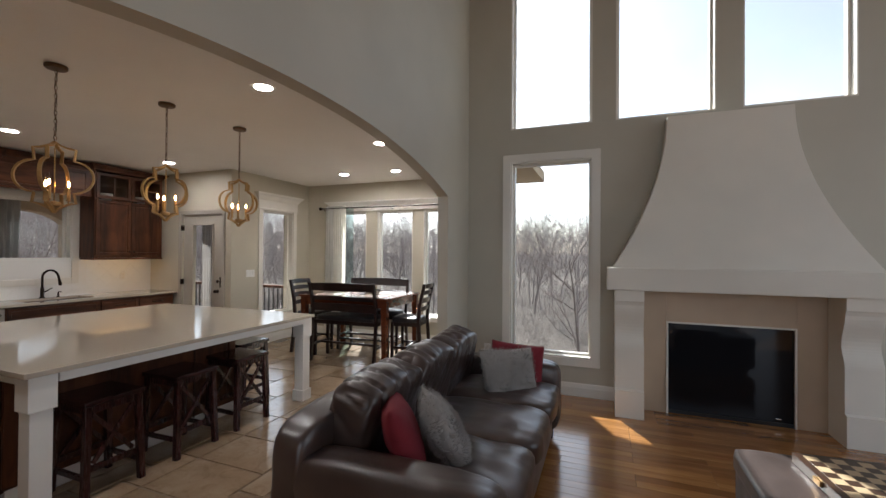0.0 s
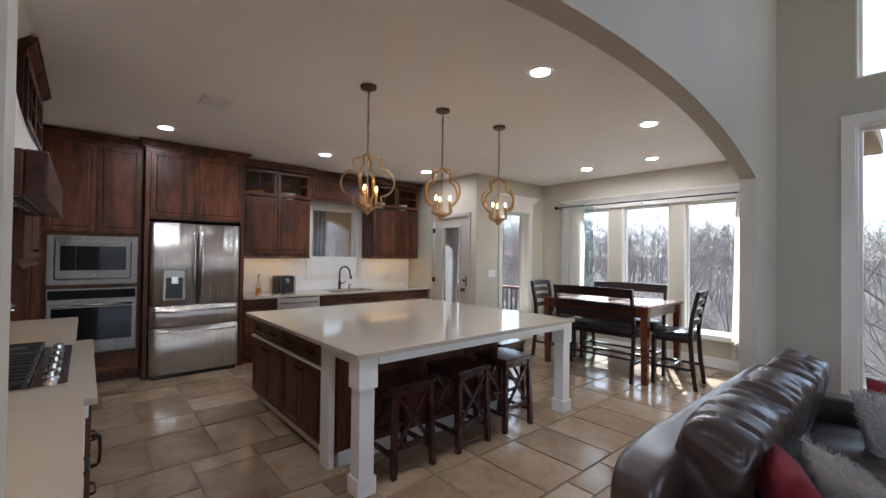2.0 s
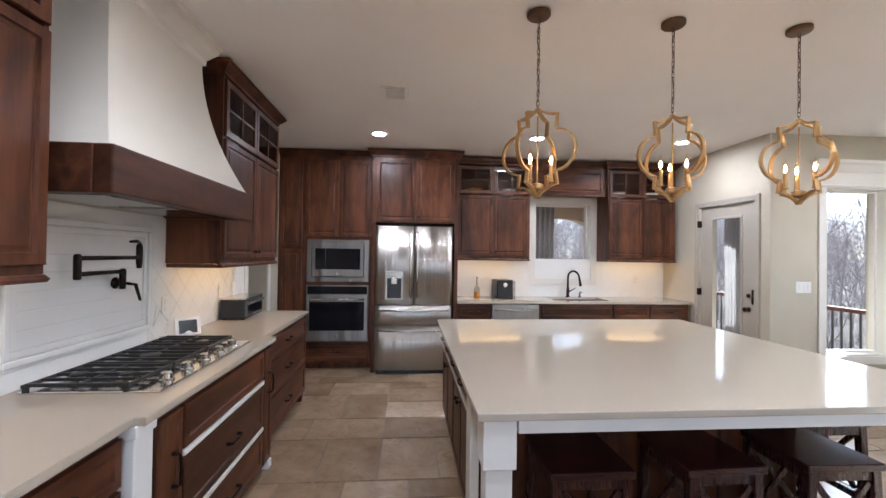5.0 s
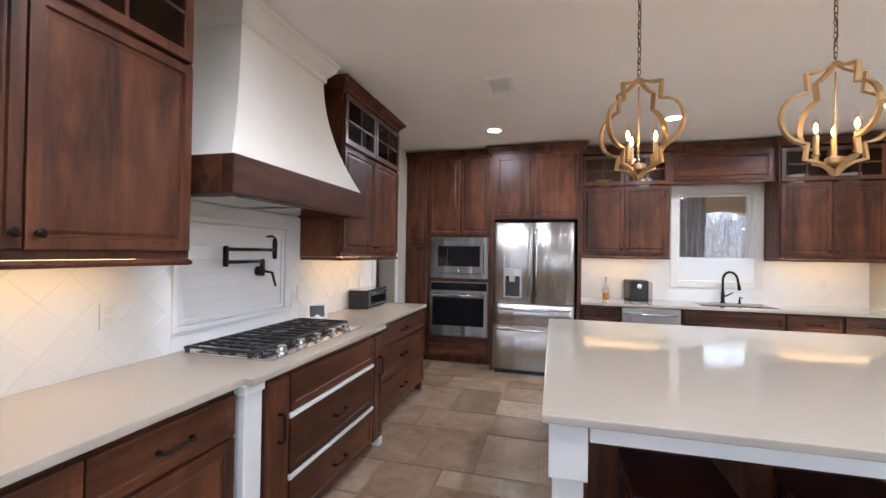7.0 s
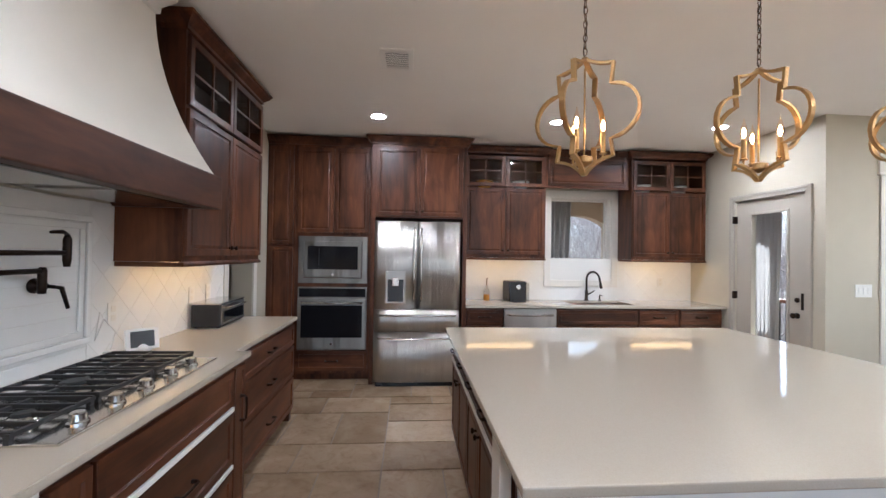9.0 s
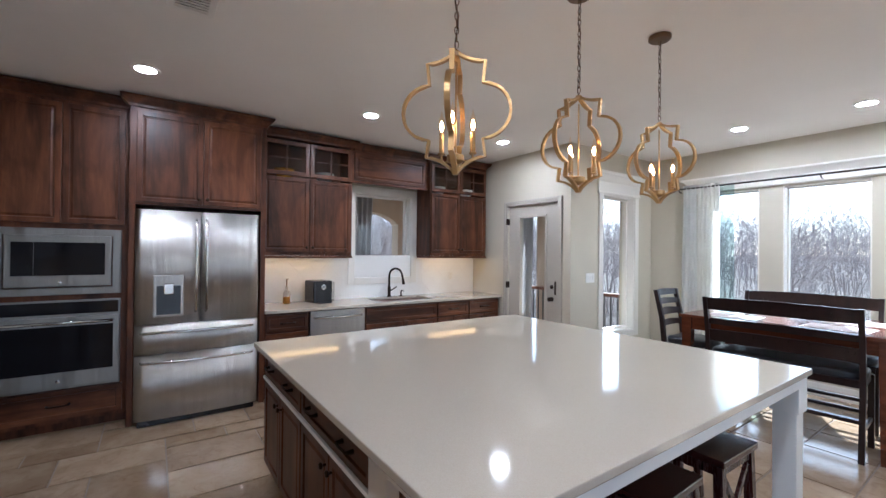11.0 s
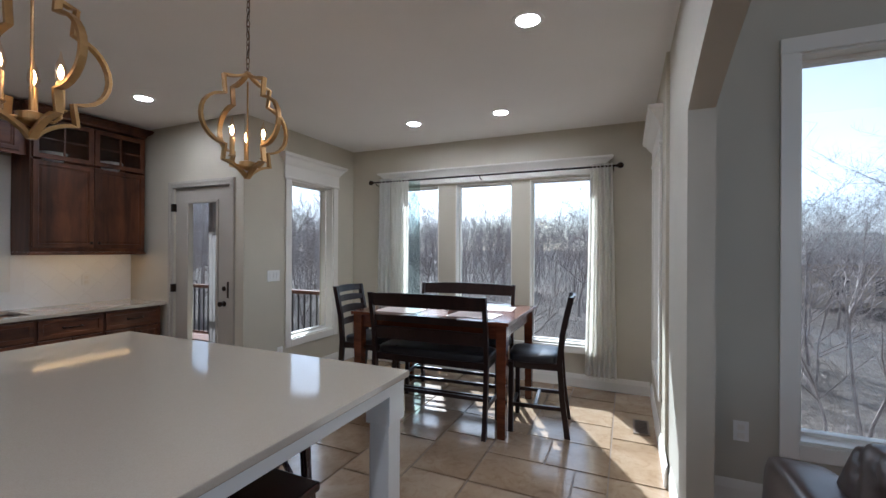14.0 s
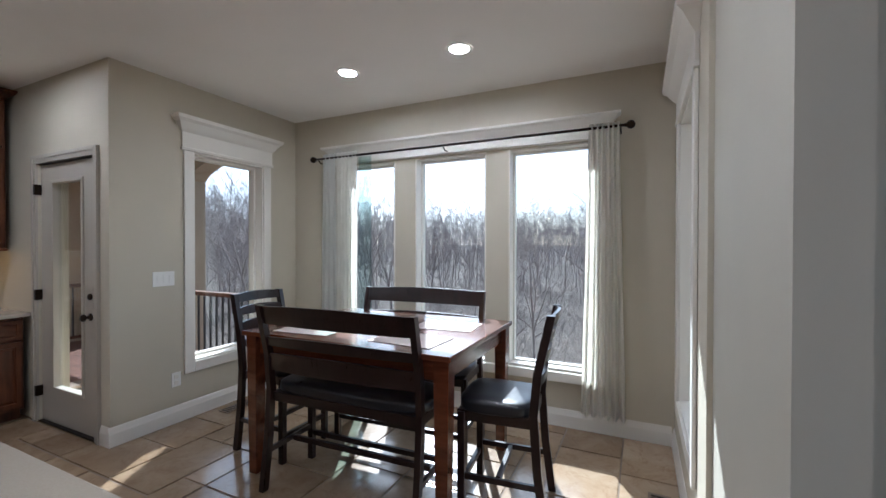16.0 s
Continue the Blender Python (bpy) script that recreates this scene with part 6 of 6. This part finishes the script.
# covered porch: deck, arcade, railing
solid("deck", box(-9.4, WX - 0.2, DY + 0.2, 6.80, -0.16, -0.02), DECKWOOD, "weathered red-brown porch deck", "deck")
solid("deck_west", box(-9.4, BX - 0.2, 0.5, DY + 0.2, -0.16, -0.02), DECKWOOD, "weathered red-brown porch deck", "deck")
solid("porch_ceiling", box(-9.5, WX - 0.2, DY + 0.2, 6.85, 2.75, 2.9), STUCCO, "tan porch ceiling", "ceiling")
solid("porch_ceiling_west", box(-9.5, BX - 0.2, 0.5, DY + 0.2, 2.75, 2.9), STUCCO, "tan porch ceiling", "ceiling")


def arcade(name, m, length, openings, label):
    """A stucco screen of arched openings along x (x0, x1, spring, rise), 0.25 thick."""
    bm = bmesh.new()
    top = 2.75
    edges = [0.0] + [v for o in openings for v in o[:2]] + [length]
    for a, b in zip(edges[::2], edges[1::2]):
        box(a, b, 0, 0.25, -0.2, top, 0, bm)
    for x0, x1, spring, rise in openings:
        n = 16
        pts = [(x0 + (x1 - x0) * i / n, spring + rise * math.sin(math.pi * i / n) ** 0.7) for i in range(n + 1)]
        for (xa, za), (xb, zb) in zip(pts, pts[1:]):
            vs = [bm.verts.new(q) for y in (0, 0.25) for q in ((xa, y, za), (xb, y, zb), (xb, y, top), (xa, y, top))]
            for f in ((0, 1, 2, 3), (7, 6, 5, 4), (0, 4, 5, 1)):
                bm.faces.new([vs[k] for k in f])
    bmesh.ops.recalc_face_normals(bm, faces=bm.faces[:])
    return solid(name, bm, STUCCO, label, "wall", at=m)


arcade("wall_porch_north", pose(-9.4, 6.6, 0), 4.15, [(0.35, 2.2, 2.2, 0.28), (2.42, 3.85, 2.28, 0.24)], "tan stucco porch arcade with arched openings")
arcade("wall_porch_west", pose(-9.3, 0.5, 0, 0, 0, 90), 6.1, [(0.5, 1.7, 2.0, 0.22), (3.15, 4.35, 2.0, 0.22), (4.75, 5.8, 2.0, 0.22)], "tan stucco porch arcade with arched openings")


def railing(m, length):
    r = thing("porch_railing", m, "red-brown porch railing with dark balusters", "railing")
    part("top_rail", box(0, length, -0.045, 0.045, 0.83, 0.88, 0.006), DECKWOOD, r)
    part("bottom_rail", box(0, length, -0.02, 0.02, 0.08, 0.12, 0.004), DECKWOOD, r)
    n = int(length / 0.11)
    for k in range(1, n):
        part("baluster", box(k * length / n - 0.009, k * length / n + 0.009, -0.009, 0.009, 0.12, 0.83), IRON, r)


railing(pose(-9.2, 6.52, -0.02), 3.9)
railing(pose(-9.12, 0.8, -0.02, 0, 0, 90), 5.6)
g = drape("porch_curtain", 0, 0.52, 0.0, 2.74, GREY_DRAPE, "grey porch curtain drawn aside at an arched opening", 6, 0.045, 0.0, -0.35)
g.matrix_basis = pose(-7.20, 2.80, 0, 0, 0, 90)
drape("porch_curtain", -7.12, -6.68, 0.0, 2.74, GREY_DRAPE, "pale grey porch curtain hanging beyond the door", 6, 0.04, 5.95, -0.2)

# the nook's own roof, whose eave shows from the living room
roof = thing("nook_roof", pose(0, 0, 0), "dark shingled nook roof with a tan eave", "roof")
bm = bmesh.new()
ex0, ex1, ey = WX - 0.6, EX + 0.66, NY + 0.72
ez = 2.86
vs = [bm.verts.new(q) for q in ((ex0, 4.98, ez), (ex1, 4.98, ez), (ex1, ey, ez), (ex0, ey, ez), (ex0 + 1.6, 4.98, ez + 1.0), (ex1 - 1.6, 4.98, ez + 1.0), (ex1 - 1.6, ey - 1.7, ez + 1.0), (ex0 + 1.6, ey - 1.7, ez + 1.0))]
for f in ((0, 1, 5, 4), (1, 2, 6, 5), (2, 3, 7, 6), (3, 0, 4, 7), (4, 5, 6, 7), (3, 2, 1, 0)):
    bm.faces.new([vs[k] for k in f])
bmesh.ops.recalc_face_normals(bm, faces=bm.faces[:])
part("shingles", bm, SHINGLE, roof)
part("fascia", box(ex0, ex1, ey - 0.02, ey + 0.02, ez - 0.14, ez + 0.02), STUCCO, roof)
part("fascia", box(ex1 - 0.02, ex1 + 0.02, 4.98, ey - 0.02, ez - 0.14, ez + 0.02), STUCCO, roof)
part("soffit", box(EX + 0.2, ex1 - 0.02, 4.98, ey - 0.02, ez - 0.12, ez - 0.10), STUCCO, roof)
for nm, q in (("wall_outer_east", (EX + 0.2, EX + 0.26, 4.98, NY + 0.2, 2.25, 2.85)), ("wall_outer_north", (WX - 0.2, EX + 0.26, NY + 0.2, NY + 0.24, 2.30, 2.85))):
    solid(nm, box(*q), STUCCO, "tan stucco outer wall", "wall")
house = thing("far_house", pose(14, 46, ground_z(14, 46) - 0.4, 0, 0, 20), "grey far house among the trees", "house")
part("wall", box(-5, 5, -4, 4, 0, 3.6), STUCCO, house)
bm = bmesh.new()
vs = [bm.verts.new(q) for q in ((-5.6, -4.6, 3.5), (5.6, -4.6, 3.5), (5.6, 4.6, 3.5), (-5.6, 4.6, 3.5), (-3, 0, 6.0), (3, 0, 6.0))]
for f in ((0, 1, 5, 4), (1, 2, 5), (2, 3, 4, 5), (3, 0, 4), (3, 2, 1, 0)):
    bm.faces.new([vs[k] for k in f])
part("roof", bm, SHINGLE, house)
for x in (-3, 0, 3):
    part("window", box(x - 0.6, x + 0.6, -4.05, -3.99, 1.2, 2.6), DARK_GLASS, house)

# ---- splashback tiles ----
def splash(name, m, w, h, holes, label, tw=0.30, th=0.10):
    """Glazed tiles on a wall facing +y, on a thin bed; holes are (x0, x1, z0, z1) left bare."""
    s = solid(name, box(0, w, 0, 0.0070, 0, h), WHITE, label, "splashback", at=m)
    meshes = {}
    for j in range(int(math.ceil(h / th))):
        z0, z1 = j * th, min(h, (j + 1) * th)
        x = -(tw / 2 if j % 2 else 0)
        while x < w:
            a, b = max(0, x), min(w, x + tw)
            x += tw
            if b - a < 0.02 or z1 - z0 < 0.02 or any(a < hh[1] and b > hh[0] and z0 < hh[3] and z1 > hh[2] for hh in holes):
                continue
            key = (round(b - a, 4), round(z1 - z0, 4))
            if key not in meshes:
                bm = box(0.0006, key[0] - 0.0006, 0.004, 0.0085, 0.0006, key[1] - 0.0006)
                top = [e for f in bm.faces if f.calc_center_median().y > 0.0084 for e in f.edges]
                bmesh.ops.bevel(bm, geom=list(set(top)), offset=0.0015, segments=1, affect="EDGES")
                mesh = bpy.data.meshes.new("tile")
                bm.to_mesh(mesh)
                bm.free()
                mesh.materials.append(SPLASH)
                meshes[key] = mesh
            t = new("tile", meshes[key])
            t.parent = s
            t.matrix_basis = pose(a, 0, z0, random.uniform(-0.12, 0.12), 0, random.uniform(-0.12, 0.12))
    return s


def clip(poly, x0, x1, z0, z1):
    """The part of a convex polygon inside a rectangle."""
    for axis, limit, sign in ((0, x0, 1), (0, x1, -1), (1, z0, 1), (1, z1, -1)):
        out = []
        for k, p in enumerate(poly):
            q = poly[(k + 1) % len(poly)]
            a, b = sign * (p[axis] - limit), sign * (q[axis] - limit)
            if a >= 0:
                out.append(p)
            if (a > 0 > b) or (a < 0 < b):
                t = a / (a - b)
                out.append((p[0] + (q[0] - p[0]) * t, p[1] + (q[1] - p[1]) * t))
        poly = out
        if len(poly) < 3:
            return []
    return poly


def diagonal(parent, areas, side=0.152):
    """Square tiles laid on their corners over rectangles (x0, x1, z0, z1) of a splashback's plane."""
    r = side / math.sqrt(2)
    gap = 0.0008
    for x0, x1, z0, z1 in areas:
        for j in range(int(z0 / r) - 2, int(z1 / r) + 3):
            for i in range(int(x0 / (2 * r)) - 2, int(x1 / (2 * r)) + 3):
                cx, cz = (2 * i + j % 2) * r, j * r
                poly = clip([(cx - r + gap, cz), (cx, cz - r + gap), (cx + r - gap, cz), (cx, cz + r - gap)], x0, x1, z0, z1)
                if len(poly) < 3:
                    continue
                bm = bmesh.new()
                low = [bm.verts.new((x - cx, 0.004, z - cz)) for x, z in poly]
                top = [bm.verts.new(((x - cx) * 0.985, 0.0085, (z - cz) * 0.985)) for x, z in poly]
                n = len(poly)
                for k in range(n):
                    bm.faces.new((low[k], low[(k + 1) % n], top[(k + 1) % n], top[k]))
                bm.faces.new(top)
                bmesh.ops.recalc_face_normals(bm, faces=bm.faces[:])
                t = part("tile", bm, SPLASH, parent, "", pose(cx, 0, cz, random.uniform(-0.15, 0.15), 0, random.uniform(-0.15, 0.15)))


RW = 3.86
range_splash = splash("splashback_range", pose(-5.28, RY, 0.877), RW, 0.80, [(0, RW, 0, 1)], "white glazed tiles behind the cooktop")
for k in range(10):
    part("plank_tile", box(1.497, 2.437, 0.004, 0.0085, k * 0.08 + 0.0008, k * 0.08 + 0.0792, 0.0028), SPLASH, range_splash, "", pose(0, 0, 0, random.uniform(-0.2, 0.2)))
diagonal(range_splash, [(0.0, 1.495, 0.0, 0.80), (2.439, RW, 0.0, 0.80)])
sink_splash = splash("splashback_sink", pose(BX, DY - 0.001, 0.877, 0, 0, -90), 3.06, 0.535, [(0, 4, 0, 1)], "cream glazed tiles behind the sink")
diagonal(sink_splash, [(0.0, 0.92, 0.0, 0.535), (2.03, 3.06, 0.0, 0.535), (0.92, 2.03, 0.0, 0.14)])
fr = thing("tile_frame", pose(-3.313, RY + 0.011, 1.288), "white moulded tile border behind the cooktop", "tile border")
for x0, x1, z0, z1 in ((-0.472, 0.472, -0.312, -0.28), (-0.472, 0.472, 0.28, 0.312), (-0.472, -0.44, -0.28, 0.28), (0.44, 0.472, -0.28, 0.28)):
    part("border", box(x0, x1, 0, 0.018, z0, z1, 0.007), SPLASH, fr)
    part("inner_bead", box(x0 * 0.92, x1 * 0.92, 0, 0.009, z0 * 0.88, z1 * 0.88, 0.003), SPLASH, fr)

# ---- floors ----
kitchen_floor = solid("floor", box(BX - 0.2, -1.345, -2.4, NY + 0.1, -0.06, -0.007), GROUT, "tumbled cream travertine floor in mixed sizes", "floor")
U = 0.203
cols, rows_n = int((-1.345 - BX) / U) + 1, int((NY - RY + 0.2) / U) + 2
taken = [[False] * rows_n for _ in range(cols)]
rnd = random.Random(4)
sizes = {}
for j in range(rows_n):
    for i in range(cols):
        if taken[i][j]:
            continue
        options = [(3, 2), (2, 3), (2, 2), (3, 2), (2, 2), (2, 1), (1, 2), (1, 1)]
        rnd.shuffle(options)
        options.sort(key=lambda o: -(o[0] * o[1]) * rnd.uniform(0.4, 1.2))
        for a, b in options + [(1, 1)]:
            if i + a <= cols and j + b <= rows_n and not any(taken[p][q] for p in range(i, i + a) for q in range(j, j + b)):
                break
        for p in range(i, i + a):
            for q in range(j, j + b):
                taken[p][q] = True
        x0, y0 = -1.347 - (i + a) * U, -0.52 - 0.2 + j * U
        x1, y1 = x0 + a * U, y0 + b * U
        x0, y0, y1 = max(x0, BX), max(y0, RY - 0.2), min(y1, NY)
        if x1 - x0 < 0.03 or y1 - y0 < 0.03:
            continue
        if x1 < -3.2 and x0 > -4.7 and y0 > 1.6 and y1 < 3.2:
            continue
        key = (round(x1 - x0, 3), round(y1 - y0, 3))
        if key not in sizes:
            w2, d2 = key[0] / 2 - 0.0045, key[1] / 2 - 0.0045
            bm = box(-w2, w2, -d2, d2, -0.012, 0.0)
            top = [e for f in bm.faces if f.normal.z > 0.9 for e in f.edges]
            bmesh.ops.bevel(bm, geom=top, offset=0.004, segments=2, affect="EDGES")
            mesh = bpy.data.meshes.new("tile")
            bm.to_mesh(mesh)
            bm.free()
            mesh.materials.append(TRAV)
            sizes[key] = mesh
        t = new("tile", sizes[key])
        t.parent = kitchen_floor
        t.matrix_basis = pose((x0 + x1) / 2, (y0 + y1) / 2, rnd.uniform(-0.0012, 0.0), rnd.uniform(-0.12, 0.12), rnd.uniform(-0.12, 0.12), 0)
living_floor = solid("floor_living", box(-1.345, 5.2, -4.0, DY + 0.1, -0.06, -0.016), GROUT, "glossy honey oak strip floor", "floor")
boards = {}
y = DY - 0.083
while y > 1.0:
    x = -1.345
    x_end = 3.0
    while x < x_end:
        L = min(round(rnd.uniform(0.5, 1.5) / 0.25) * 0.25, x_end - x)
        if x == -1.345:
            L = rnd.choice((0.25, 0.5, 0.75, 1.0))
        key = round(L, 3)
        if key not in boards:
            bm = box(0.0006, key - 0.0006, 0.0006, 0.0824, -0.016, -0.001)
            top = [e for f in bm.faces if f.normal.z > 0.9 for e in f.edges]
            bmesh.ops.bevel(bm, geom=top, offset=0.001, segments=1, affect="EDGES")
            mesh = bpy.data.meshes.new("plank")
            bm.to_mesh(mesh)
            bm.free()
            mesh.materials.append(OAK)
            boards[key] = mesh
        p = new("plank", boards[key])
        p.parent = living_floor
        p.matrix_basis = pose(x, y, 0)
        x += L
    y -= 0.083
rest = solid("floor_living_rest", box(3.0, 5.2, -4.0, DY, -0.016, -0.001), OAK, "glossy honey oak strip floor", "floor")
rest2 = solid("floor_living_near", box(-1.345, 3.0, -4.0, y + 0.083, -0.016, -0.001), OAK, "glossy honey oak strip floor", "floor")
